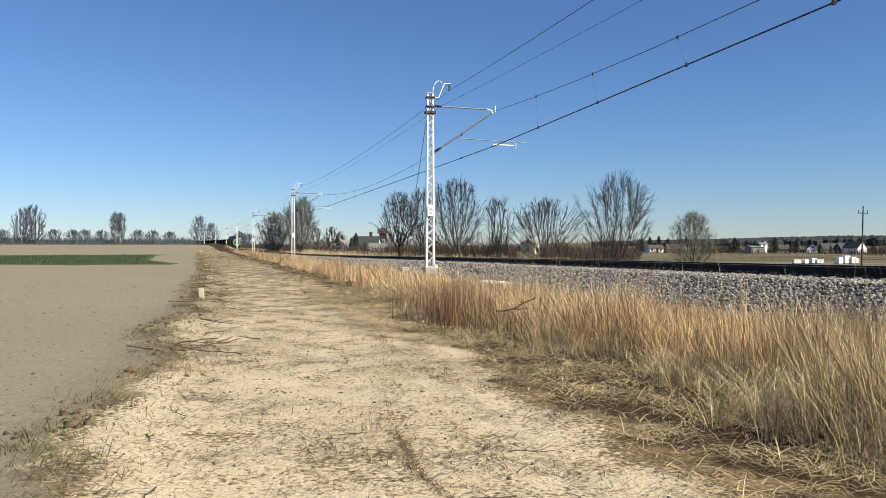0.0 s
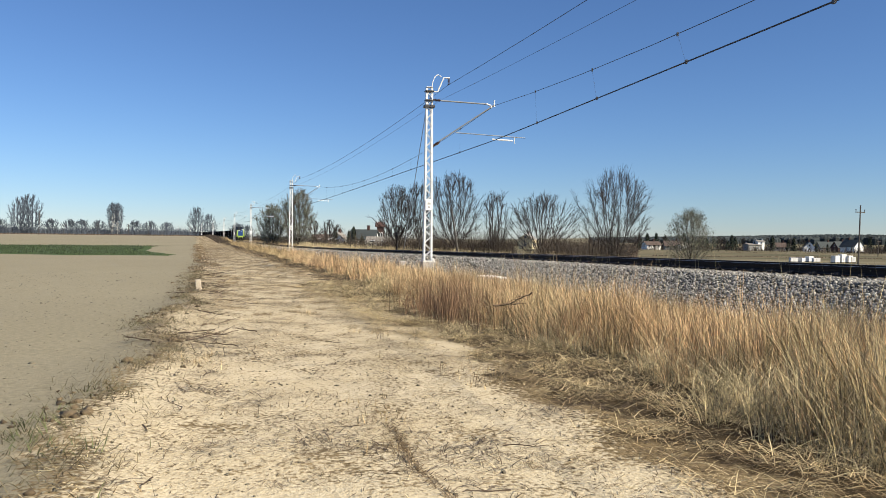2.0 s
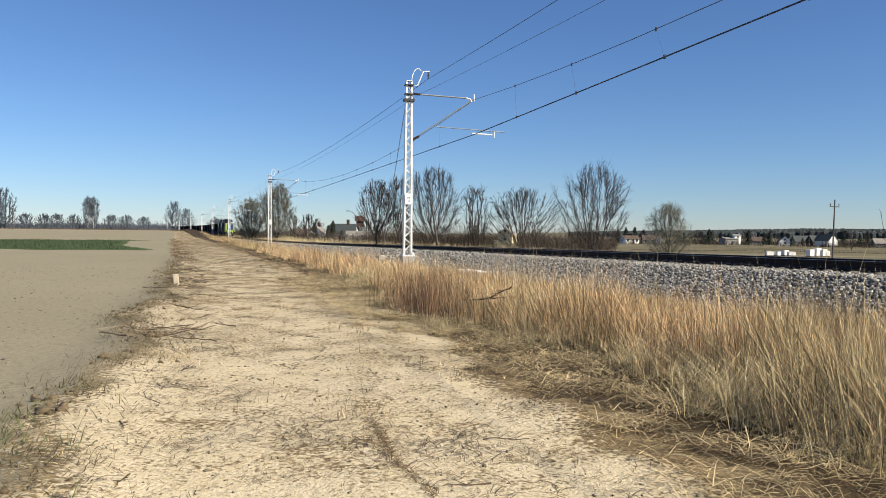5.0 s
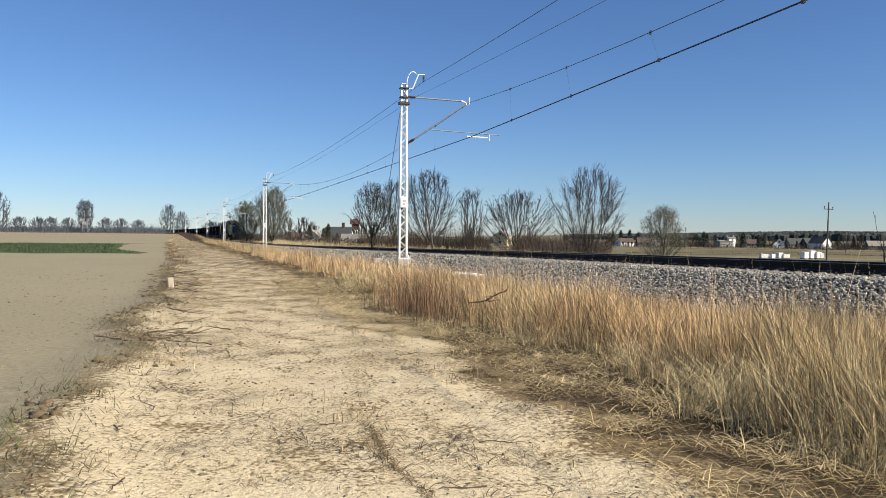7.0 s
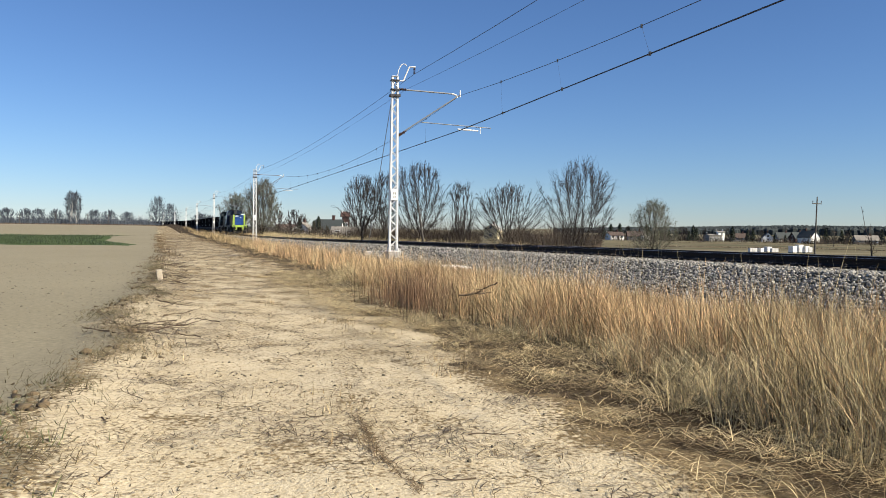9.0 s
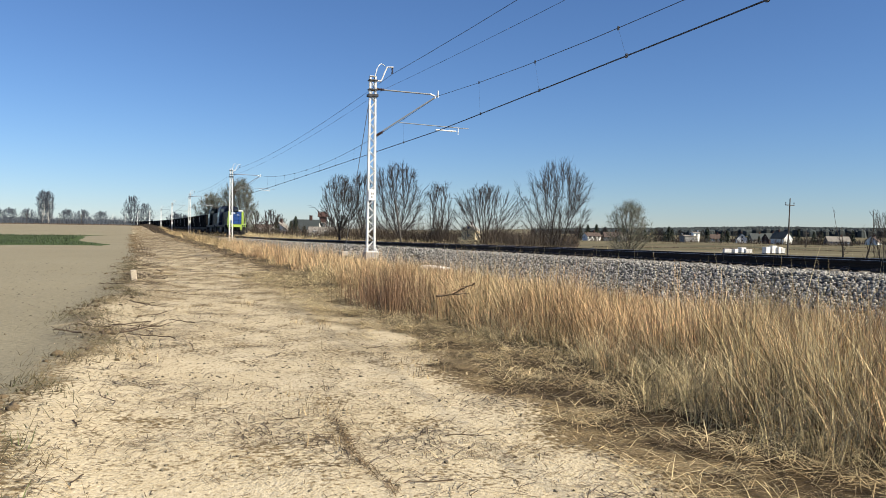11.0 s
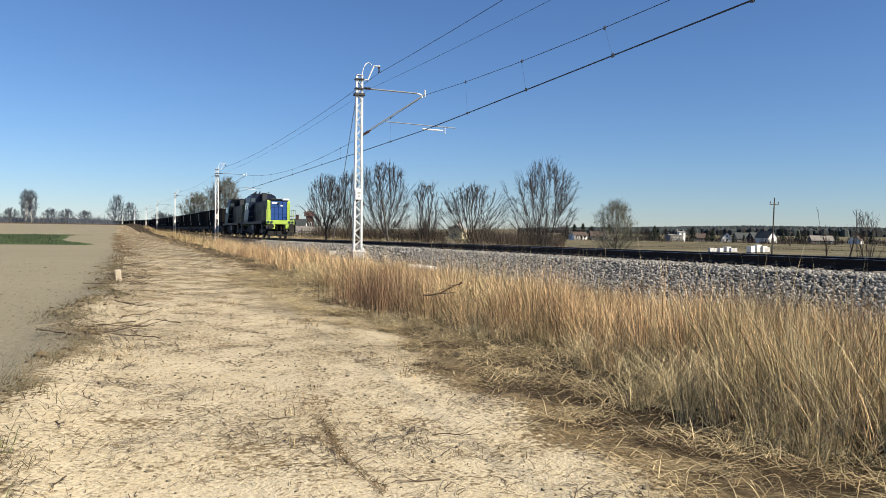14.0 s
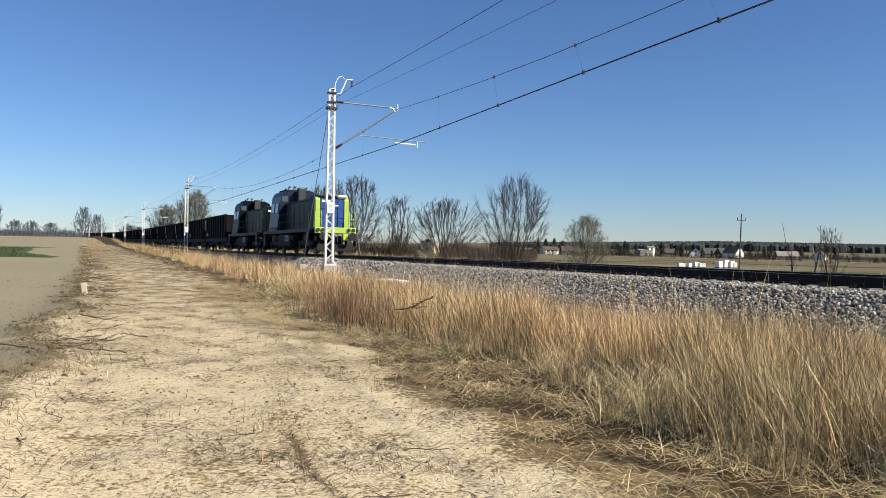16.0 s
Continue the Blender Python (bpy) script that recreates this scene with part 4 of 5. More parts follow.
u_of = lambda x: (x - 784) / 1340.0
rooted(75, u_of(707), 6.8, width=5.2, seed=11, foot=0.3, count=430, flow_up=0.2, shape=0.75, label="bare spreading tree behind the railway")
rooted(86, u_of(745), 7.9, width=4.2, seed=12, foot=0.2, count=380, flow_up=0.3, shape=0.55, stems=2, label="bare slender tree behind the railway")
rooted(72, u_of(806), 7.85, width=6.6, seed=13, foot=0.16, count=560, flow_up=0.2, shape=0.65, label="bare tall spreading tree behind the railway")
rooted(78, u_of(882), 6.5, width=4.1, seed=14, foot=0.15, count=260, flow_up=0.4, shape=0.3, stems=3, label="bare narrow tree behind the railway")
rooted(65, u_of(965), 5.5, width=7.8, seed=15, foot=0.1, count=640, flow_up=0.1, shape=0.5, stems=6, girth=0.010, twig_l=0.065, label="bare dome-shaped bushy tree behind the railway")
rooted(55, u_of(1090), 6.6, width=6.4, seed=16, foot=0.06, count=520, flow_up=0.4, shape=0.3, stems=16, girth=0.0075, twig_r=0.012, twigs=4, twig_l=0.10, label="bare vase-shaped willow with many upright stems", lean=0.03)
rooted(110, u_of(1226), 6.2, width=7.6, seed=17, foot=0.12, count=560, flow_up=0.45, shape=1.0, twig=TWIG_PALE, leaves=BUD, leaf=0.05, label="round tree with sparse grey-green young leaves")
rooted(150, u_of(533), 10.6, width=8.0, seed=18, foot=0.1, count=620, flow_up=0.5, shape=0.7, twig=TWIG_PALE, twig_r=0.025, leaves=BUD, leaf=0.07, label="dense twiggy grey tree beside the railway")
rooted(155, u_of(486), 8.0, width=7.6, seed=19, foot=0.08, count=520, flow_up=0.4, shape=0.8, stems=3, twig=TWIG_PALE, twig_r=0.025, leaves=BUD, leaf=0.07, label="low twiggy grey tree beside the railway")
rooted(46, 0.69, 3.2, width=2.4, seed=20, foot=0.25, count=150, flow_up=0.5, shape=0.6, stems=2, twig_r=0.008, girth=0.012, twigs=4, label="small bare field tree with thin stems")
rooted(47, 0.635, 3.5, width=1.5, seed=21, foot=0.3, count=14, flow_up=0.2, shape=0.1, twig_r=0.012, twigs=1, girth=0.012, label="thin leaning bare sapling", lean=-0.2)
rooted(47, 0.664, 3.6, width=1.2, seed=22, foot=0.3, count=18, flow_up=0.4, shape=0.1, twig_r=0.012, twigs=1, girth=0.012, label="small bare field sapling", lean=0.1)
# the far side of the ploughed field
far_a = rooted(400, u_of(60), 22.0, width=15.0, seed=31, foot=0.06, count=300, flow_up=0.35, shape=0.75, twigs=5, twig_r=0.075, twig=TWIG_HAZE, bark=TWIG_HAZE, label="tall bare haze-tinted tree beyond the field")
far_b = rooted(400, u_of(204), 18.5, width=7.0, seed=32, foot=0.2, count=260, flow_up=0.5, shape=0.7, twigs=5, twig_r=0.06, bark=BIRCH, twig=TWIG_HAZE, label="bare birch with pale trunk beyond the field", droop=0.5)
far_c = rooted(420, u_of(128), 10.0, width=11.0, seed=33, foot=0.04, count=260, flow_up=0.15, shape=1.0, stems=3, twigs=5, twig_r=0.085, twig=TWIG_HAZE, bark=TWIG_HAZE, label="low bare haze-tinted tree beyond the field")
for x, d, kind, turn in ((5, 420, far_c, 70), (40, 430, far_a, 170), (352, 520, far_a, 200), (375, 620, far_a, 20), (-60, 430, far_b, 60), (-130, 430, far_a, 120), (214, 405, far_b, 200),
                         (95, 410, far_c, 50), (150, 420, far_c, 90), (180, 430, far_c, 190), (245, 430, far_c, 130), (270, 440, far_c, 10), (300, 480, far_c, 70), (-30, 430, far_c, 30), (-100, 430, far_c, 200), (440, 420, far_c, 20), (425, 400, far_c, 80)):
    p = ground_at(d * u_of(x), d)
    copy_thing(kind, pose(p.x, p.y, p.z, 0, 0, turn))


# ---- blades and stems ----
def blades(name, x, y, z, height, width, lean, material, seg=3, lie=0.0, bend=0.5, tip=0.15):
    """Thin bent strips that grow from the points x, y, z."""
    n = len(x)
    az, face = (rng.uniform(0, 2 * np.pi, n) if lie > 0.5 else 5 * wavy(x, y, 1.4, 12.0) + rng.normal(0, 1.1, n)), rng.uniform(0, np.pi, n)
    if lie > 1:
        face = az + np.pi / 2 + rng.normal(0, 0.4, n)
    tilt = np.abs(rng.normal(0, lean, n)) + lie
    ox, oy = np.cos(az), np.sin(az)
    wx, wy = np.cos(face) * width / 2, np.sin(face) * width / 2
    vs = np.zeros((n, 2 * (seg + 1), 3), dtype=np.float32)
    px, py, pz = np.array(x, float), np.array(y, float), np.array(z, float)
    for i in range(seg + 1):
        f = i / seg
        w = 1 - (1 - tip) * f
        vs[:, 2 * i, 0], vs[:, 2 * i, 1], vs[:, 2 * i, 2] = px - wx * w, py - wy * w, pz
        vs[:, 2 * i + 1, 0], vs[:, 2 * i + 1, 1], vs[:, 2 * i + 1, 2] = px + wx * w, py + wy * w, pz
        a = tilt * (1 + bend * (f + 0.5 / seg) * 1.6)
        step = height / seg
        px, py, pz = px + np.sin(a) * ox * step, py + np.sin(a) * oy * step, pz + np.maximum(np.cos(a), -0.2) * step
    base = (np.arange(n) * 2 * (seg + 1))[:, None]
    q = np.concatenate([base + np.array([2 * i, 2 * i + 1, 2 * i + 3, 2 * i + 2])[None, :] for i in range(seg)], axis=1).reshape(-1, 4)
    return new(name, array_mesh(name, vs.reshape(-1, 3), q, material))


def stones(name, pts, size, material, flat=0.75):
    """Rough stones, one at each point, joined."""
    box = np.array([(x, y, z) for x in (-1, 1) for y in (-1, 1) for z in (-1, 1)]) * 0.72
    quad = np.array([(0, 1, 3, 2), (4, 6, 7, 5), (0, 4, 5, 1), (2, 3, 7, 6), (0, 2, 6, 4), (1, 5, 7, 3)])
    n = len(pts)
    shape = box[None] * rng.uniform(0.45, 1.25, (n, 8, 3)) * rng.uniform(0.55, 1.35, (n, 1, 3))
    q, _ = np.linalg.qr(rng.normal(size=(n, 3, 3)))
    shape = np.einsum("nij,nkj->nki", q, shape) * (np.asarray(size) * rng.uniform(0.6, 1.35, n))[:, None, None]
    shape[:, :, 2] *= flat
    return new(name, array_mesh(name, (shape + np.asarray(pts)[:, None, :]).reshape(-1, 3), (quad[None] + 8 * np.arange(n)[:, None, None]).reshape(-1, 4), material))


def scatter(n, s0, s1, l0, l1, keep=None):
    """Random places along the line; keep(s, l, x, y) gives the chance for each."""
    s, l = rng.uniform(s0, s1, n), rng.uniform(l0, l1, n)
    a = np.interp(s, LINE_S, _yaw)
    x, y = np.interp(s, LINE_S, LINE_X) + l * np.cos(a), np.interp(s, LINE_S, LINE_Y) + l * np.sin(a)
    if keep is not None:
        k = rng.random(n) < keep(s, l, x, y)
        s, l, x, y = s[k], l[k], x[k], y[k]
    return s, l, x, y


def verge_edge(x, y):
    """How far the tall grass reaches towards the cart track."""
    return -7.6 + 0.35 * wavy(x, y, 0.6, 1.0) + 0.25 * wavy(x, y, 1.9, 5.0)


def tall_chance(s, l, x, y):
    inside = smooth_step(-0.15, 0.5, l - verge_edge(x, y)) * (1 - smooth_step(-4.0, -3.3, l + 0.3 * wavy(x, y, 1.1, 8.0)))
    clump = 0.6 + 0.4 * wavy(x, y, 3.3, 2.0)
    gap = smooth_step(-0.5, -0.1, wavy(x, y, 1.2, 14.0) + 0.45 * wavy(x, y, 3.7, 1.0))
    return inside * np.clip(clump, 0.12, 1) * (0.06 + 0.94 * gap) * (1 - 0.97 * hollow(x, y))


def tall_height(s, l, x, y):
    rise = 0.45 + 0.55 * smooth_step(0.0, 1.1, l - verge_edge(x, y))
    return rise * (0.80 + 0.15 * wavy(x, y, 0.9, 3.0) + 0.12 * wavy(x, y, 3.1, 9.0)) * np.maximum(np.interp(l, [-6.4, -5.2, -4.2, -3.4], [1.0, 0.46, 0.26, 0.14]), np.interp(l, [-6.4, -5.2, -4.2, -3.4], [1.0, 0.72, 0.5, 0.3]) * smooth_step(-19, -27, s)) * (1 + 0.08 * smooth_step(10, 40, s) - 0.3 * smooth_step(60, 110, s))


def tufts(n_tufts, per, s0, s1, l0, l1, keep, spread):
    """Places of stems that grow in tufts; gives s, l, x, y and each stem's tuft values: the offset from its middle, its height and its lean."""
    s, l, x, y = scatter(n_tufts, s0, s1, l0, l1, keep)
    k = rng.integers(int(per * 0.5), int(per * 1.5) + 1, len(s))
    i = np.repeat(np.arange(len(s)), k)
    size = rng.uniform(0.6, 1.4, len(s))[i] * spread
    ox, oy = rng.normal(0, 1, len(i)) * size, rng.normal(0, 1, len(i)) * size
    hf = np.clip(rng.normal(1.0, 0.2, len(s)), 0.5, 1.45)[i]
    lx, ly = rng.normal(-0.03, 0.13, len(s))[i], rng.normal(0, 0.13, len(s))[i]
    return s[i], l[i], x[i] + ox, y[i] + oy, ox / spread, oy / spread, hf, lx, ly


def tuft_blades(name, n_tufts, per, s0, s1, width, material, seg, label, share=None, spread=0.06):
    s, l, x, y, ox, oy, hf, lx, ly = tufts(n_tufts, per, s0, s1, -8.4, -3.3, (lambda *q: tall_chance(*q) * share(*q)) if share else tall_chance, spread)
    n = len(s)
    h = tall_height(s, l, x, y) * hf * rng.uniform(0.5, 1.12, n)
    gx0, gy0 = 0.10 * ox + lx + rng.normal(0, 0.09, n), 0.10 * oy + ly + rng.normal(0, 0.09, n)
    face = rng.uniform(0, np.pi, n)
    wx, wy = np.cos(face) * width / 2 * rng.uniform(0.6, 1.4, n), np.sin(face) * width / 2
    vs = np.zeros((n, 2 * (seg + 1), 3), dtype=np.float32)
    z0 = terrain(x, y) - 0.02
    droop = rng.uniform(0.3, 1.0, n)
    for i in range(seg + 1):
        f = i / seg
        w = 1 - 0.8 * f
        push = f * (1 + droop * f)
        px, py, pz = x + gx0 * push * h, y + gy0 * push * h, z0 + h * (f - 0.12 * droop * f * f * (np.hypot(gx0, gy0) > 0.2))
        vs[:, 2 * i] = np.stack([px - wx * w, py - wy * w, pz], axis=1)
        vs[:, 2 * i + 1] = np.stack([px + wx * w, py + wy * w, pz], axis=1)
    base = (np.arange(n) * 2 * (seg + 1))[:, None]
    q = np.concatenate([base + np.array([2 * i, 2 * i + 1, 2 * i + 3, 2 * i + 2])[None, :] for i in range(seg)], axis=1).reshape(-1, 4)
    return tagged(new(name, array_mesh(name, vs.reshape(-1, 3), q, material)), label, "grass", kind="stuff")


pale_share = lambda s, l, x, y: np.clip(0.35 + 0.55 * wavy(x, y, 0.5, 6.0) + 0.5 * smooth_step(-20, -30, s), 0, 1)
gold_share = lambda s, l, x, y: 1 - 0.8 * pale_share(s, l, x, y)
tuft_blades("tall_grass", 11000, 20, -43, -14, 0.0075, STRAW, 3, "tall dry golden grass on the railway verge", gold_share)
tuft_blades("tall_grass", 9500, 20, -43, -14, 0.0075, STRAW_PALE, 3, "tall bleached dry grass on the railway verge", pale_share, 0.075)
tuft_blades("tall_grass", 4800, 16, -14, 22, 0.013, STRAW, 2, "tall dry golden grass farther along the verge", gold_share, 0.09)
tuft_blades("tall_grass", 2200, 16, -14, 22, 0.013, STRAW_PALE, 2, "tall bleached grass farther along the verge", pale_share, 0.09)
tuft_blades("tall_grass", 5000, 10, 22, 150, 0.03, THATCH, 2, "dry grass on the distant railway verge", None, 0.15)
# grass on the bank beyond, and on the far side of the track
s, l, x, y = scatter(9000, 100, 330, -9.5, -3.6)
tagged(blades("bank_grass", x, y, terrain(x, y), rng.uniform(0.2, 0.5, len(x)), 0.08, 0.3, BRUSH, 2), "brown dry growth on the low bank", "grass", kind="stuff")
s, l, x, y = scatter(16000, -30, 130, 3.6, 8.5)
tagged(blades("far_verge_grass", x, y, terrain(x, y), rng.uniform(0.3, 0.9, len(x)), 0.03, 0.25, STRAW_PALE, 2), "pale dry grass behind the track", "grass", kind="stuff")
# matted straw along the edge of the tall grass
mat_chance = lambda s, l, x, y: smooth_step(-1.8, -0.6, l - verge_edge(x, y) + 0.8 * smooth_step(9, 14, y)) * (1 - smooth_step(0.5, 1.1, l - verge_edge(x, y))) * np.clip(0.5 + 0.8 * wavy(x, y, 2.3, 9.0), 0.04, 1) * (1 - 0.95 * hollow(x, y))
s, l, x, y = scatter(150000, -43, -8, -10.2, -5.5, mat_chance)
tagged(blades("matted_straw", x, y, terrain(x, y) + rng.uniform(0, 0.07, len(x)), rng.uniform(0.07, 0.32, len(x)), 0.0065, 0.22, THATCH, 2, 1.15, 0.3), "flattened brown straw beside the cart track", "straw", kind="stuff")
s, l, x, y = scatter(120000, -43, -8, -10.0, -5.8, mat_chance)
tagged(blades("matted_straw", x, y, terrain(x, y) + rng.uniform(0.02, 0.1, len(x)), rng.uniform(0.1, 0.42, len(x)), 0.0065, 0.3, STRAW_PALE, 3, 0.95, 0.5), "loose pale straw beside the cart track", "straw", kind="stuff")
s, l, x, y = scatter(20000, -8, 60, -9.2, -5.8, mat_chance)
tagged(blades("matted_straw", x, y, terrain(x, y) + rng.uniform(0, 0.06, len(x)), rng.uniform(0.2, 0.6, len(x)), 0.016, 0.22, THATCH, 2, 1.1, 0.3), "flattened straw farther along the cart track", "straw", kind="stuff")
# reddish stems among the grass
n = 1500
x, y = rng.normal(0.35, 0.4, n), rng.normal(14.8, 0.9, n)
x = x - 0.30 * (y - 14.6)
tagged(blades("red_weeds", x, y, terrain(x, y), rng.uniform(0.35, 0.95, n), 0.009, 0.22, RED_STEM, 3, 0.0, 0.5), "thicket of red-brown dead stems", "weeds", kind="stuff")
# verge on the field side
weed_chance = lambda s, l, x, y: np.exp(-((l + 12.9 + 0.45 * wavy(x, y, 0.5, 1.0)) / 0.38) ** 2) * np.clip(0.5 + 0.55 * wavy(x, y, 2.3, 4.0), 0.05, 1)
s, l, x, y = scatter(130000, -43, 0, -14.6, -11.2, weed_chance)
tagged(blades("verge_weeds", x, y, terrain(x, y), rng.uniform(0.03, 0.15, len(x)), 0.007, 0.6, WEED, 2, 0.4), "low grey-green weeds along the field edge", "weeds", kind="stuff")
s, l, x, y = scatter(20000, 0, 90, -14.6, -11.2, weed_chance)
tagged(blades("verge_weeds", x, y, terrain(x, y), rng.uniform(0.05, 0.2, len(x)), 0.03, 0.6, LITTER, 2), "brown dead weeds along the field edge", "weeds", kind="stuff")
green_chance = lambda s, l, x, y: weed_chance(s, l, x, y) * np.clip(0.2 + 0.9 * wavy(x, y, 1.9, 8.0), 0, 1)
s, l, x, y = scatter(40000, -43, -26, -14.4, -11.6, green_chance)
tagged(blades("green_weeds", x, y, terrain(x, y), rng.uniform(0.04, 0.16, len(x)), 0.009, 0.6, WEED_GREEN, 2, 0.3), "low green weeds at the field edge", "weeds", kind="stuff")
# cut stalks and litter on the sand
litter_chance = lambda s, l, x, y: smooth_step(-13.4, -12.4, l) * (1 - smooth_step(-8.4, -7.4, l)) * np.clip(0.30 + 0.42 * wavy(x, y, 0.8, 2.0) + 0.38 * wavy(x, y, 2.3, 7.0), 0.05, 1)
s, l, x, y = scatter(200000, -43, -8, -13.4, -7.4, litter_chance)
tagged(blades("plant_litter", x, y, terrain(x, y) + 0.008, rng.uniform(0.03, 0.12, len(x)) * rng.uniform(0.5, 1.3, len(x)), 0.006, 0.12, LITTER, 2, 1.3, 0.12, 0.5), "dark cut stalks strewn over the sand", "plant litter", kind="stuff")
s, l, x, y = scatter(34000, -43, -8, -13.2, -7.4, litter_chance)
tagged(blades("straw_litter", x, y, terrain(x, y) + 0.006, rng.uniform(0.04, 0.2, len(x)), 0.006, 0.12, STRAW_PALE, 2, 1.42, 0.1, 0.5), "pale straw strewn over the sand", "plant litter", kind="stuff")
s, l, x, y = scatter(26000, -8, 70, -13.4, -7.4, litter_chance)
tagged(blades("plant_litter", x, y, terrain(x, y) + 0.012, rng.uniform(0.08, 0.4, len(x)), 0.022, 0.15, LITTER, 2, 1.35, 0.1, 0.5), "dark cut stalks farther along the cart track", "plant litter", kind="stuff")
root_chance = lambda s, l, x, y: smooth_step(-13.0, -12.2, l) * (1 - smooth_step(-8.3, -7.4, l)) * np.clip(-0.25 + 0.9 * wavy(x, y, 1.1, 19.0) + 0.8 * wavy(x, y, 3.9, 23.0), 0, 1)
s, l, x, y = scatter(60000, -43, -12, -13.0, -7.4, root_chance)
tagged(blades("root_clumps", x, y, terrain(x, y) + 0.01, rng.uniform(0.05, 0.26, len(x)), 0.008, 0.25, TWIG_CUT, 3, 1.2, 0.25, 0.5), "clumps of dark cut roots and twigs on the sand", "plant litter", kind="stuff")
s, l, x, y = scatter(26000, -12, 60, -13.2, -7.6, root_chance)
tagged(blades("root_clumps", x, y, terrain(x, y) + 0.015, rng.uniform(0.15, 0.6, len(x)), 0.022, 0.3, TWIG_CUT, 3, 1.15, 0.2, 0.5), "clumps of dark cut twigs farther along the track", "plant litter", kind="stuff")
tuft_chance = lambda s, l, x, y: (np.clip(wavy(x, y, 1.3, 11.0) + 0.3 * wavy(x, y, 4.0, 3.0) - 0.42, 0, 1) * 2.5) * smooth_step(-12.8, -12.0, l)
s, l, x, y = scatter(72000, -43, 10, -12.8, -7.6, tuft_chance)
tagged(blades("dry_tufts", x, y, terrain(x, y), rng.uniform(0.03, 0.12, len(x)), 0.007, 0.7, THATCH, 2), "small brown grass tufts in the sand", "grass", kind="stuff")
# brush behind the track
s, l, x, y = scatter(120000, 8, 62, 9, 24, lambda s, l, x, y: np.clip(0.3 + 1.2 * wavy(x, y, 0.35, 3.0), 0.03, 1) * (np.abs(x / y - 0.115) > 0.020) * (x / y < 0.24))
tagged(blades("brush", x, y, terrain(x, y), rng.uniform(0.35, 1.0, len(x)) * (0.7 + 2.6 * np.clip(0.25 + wavy(x, y, 0.35, 3.0) + 0.4 * wavy(x, y, 0.9, 5.0), 0, 1)), 0.024, 0.7, BRUSH, 3), "brown leafless brush behind the railway", "brush", kind="stuff")
s, l, x, y = scatter(26000, 62, 330, 7, 40, lambda s, l, x, y: np.clip(0.5 + 0.9 * wavy(x, y, 0.15, 3.0), 0.05, 1))
tagged(blades("brush", x, y, terrain(x, y), rng.uniform(0.8, 3.2, len(x)) * (0.75 + 0.4 * wavy(x, y, 0.2, 3.0)), 0.07, 0.5, BRUSH, 2), "brown leafless brush far along the railway", "brush", kind="stuff")
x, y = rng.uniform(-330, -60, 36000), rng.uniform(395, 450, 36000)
tagged(blades("hedge", x, y, terrain(x, y), rng.uniform(1.5, 5.0, len(x)) * (0.8 + 0.5 * wavy(x, y, 0.09, 3.0)), 0.3, 0.6, TWIG_HAZE, 2), "haze-tinted leafless hedge beyond the field", "hedge", kind="stuff")
x, y = rng.uniform(-290, -90, 9000), rng.uniform(370, 392, 9000)
tagged(blades("field_edge_grass", x, y, terrain(x, y), rng.uniform(0.2, 0.8, len(x)), 0.15, 0.4, BRUSH_PALE, 2), "brown dry grass strip beyond the field", "grass", kind="stuff")
s, l, x, y = scatter(80, -27, -8, -3.3, -2.0)
tagged(blades("dry_stems", x, y, rail_z(s) - 0.85, rng.uniform(0.8, 1.35, len(x)), 0.009, 0.2, STRAW_PALE, 3), "single dry stems on the ballast shoulder", "grass", kind="stuff")
# tangled stems low in the grass, and twigs heaped at the field edge
tangle = lambda s, l, x, y: smooth_step(-0.3, 0.3, l - verge_edge(x, y)) * (1 - smooth_step(1.4, 2.4, l - verge_edge(x, y))) * np.clip(0.5 + 0.6 * wavy(x, y, 1.1, 21.0), 0.05, 1) * (1 - 0.97 * hollow(x, y))
s, l, x, y = scatter(88000, -43, -10, -8.6, -4.5, tangle)
tagged(blades("tangled_grass", x, y, terrain(x, y) + rng.uniform(0, 0.22, len(x)), rng.uniform(0.25, 0.75, len(x)), 0.0055, 0.35, STRAW_PALE, 3, 0.55, 0.5), "tangled bent grass stems on the verge", "grass", kind="stuff")
s, l, x, y = scatter(50000, -43, -10, -8.6, -4.5, tangle)
tagged(blades("tangled_grass", x, y, terrain(x, y) + rng.uniform(0, 0.12, len(x)), rng.uniform(0.2, 0.5, len(x)), 0.0055, 0.35, THATCH, 3, 0.8, 0.4), "tangled brown grass stems on the verge", "grass", kind="stuff")
heap = lambda s, l, x, y: np.clip(0.1 + 1.1 * wavy(x, y, 0.9, 31.0), 0.02, 1) * np.exp(-((l + 12.5) / 0.6) ** 2)
s, l, x, y = scatter(11000, -24, 20, -13.4, -11.0, heap)
tagged(blades("twig_heaps", x, y, terrain(x, y) + rng.uniform(0.01, 0.12, len(x)), rng.uniform(0.2, 0.8, len(x)), 0.013, 0.2, TWIG_CUT, 3, 1.25, 0.12, 0.4), "dark cut twigs heaped along the field edge", "twigs", kind="stuff")
sods = lambda s, l, x, y: np.exp(-((l + 12.9 + 0.45 * wavy(x, y, 0.5, 1.0)) / 0.4) ** 2) * np.clip(0.9 * wavy(x, y, 1.3, 17.0) + 0.1, 0.0, 1)
s, l, x, y = scatter(15000, -43, 30, -14.4, -11.2, sods)
tagged(stones("turned_sods", np.stack([x, y, terrain(x, y)], axis=1), np.clip(rng.lognormal(-3.5, 0.45, len(x)), 0.012, 0.06), SOD, 0.7), "dark turned sods along the field edge", "sods", kind="stuff")
y = rng.uniform(58, 104, 26000)
x = rng.uniform(-75, -18, len(y))
k = (x + 0.28 * y < -8.0 - 3 * wavy(x, y, 0.06)) & (y < 106 + 0.25 * (x + 25))
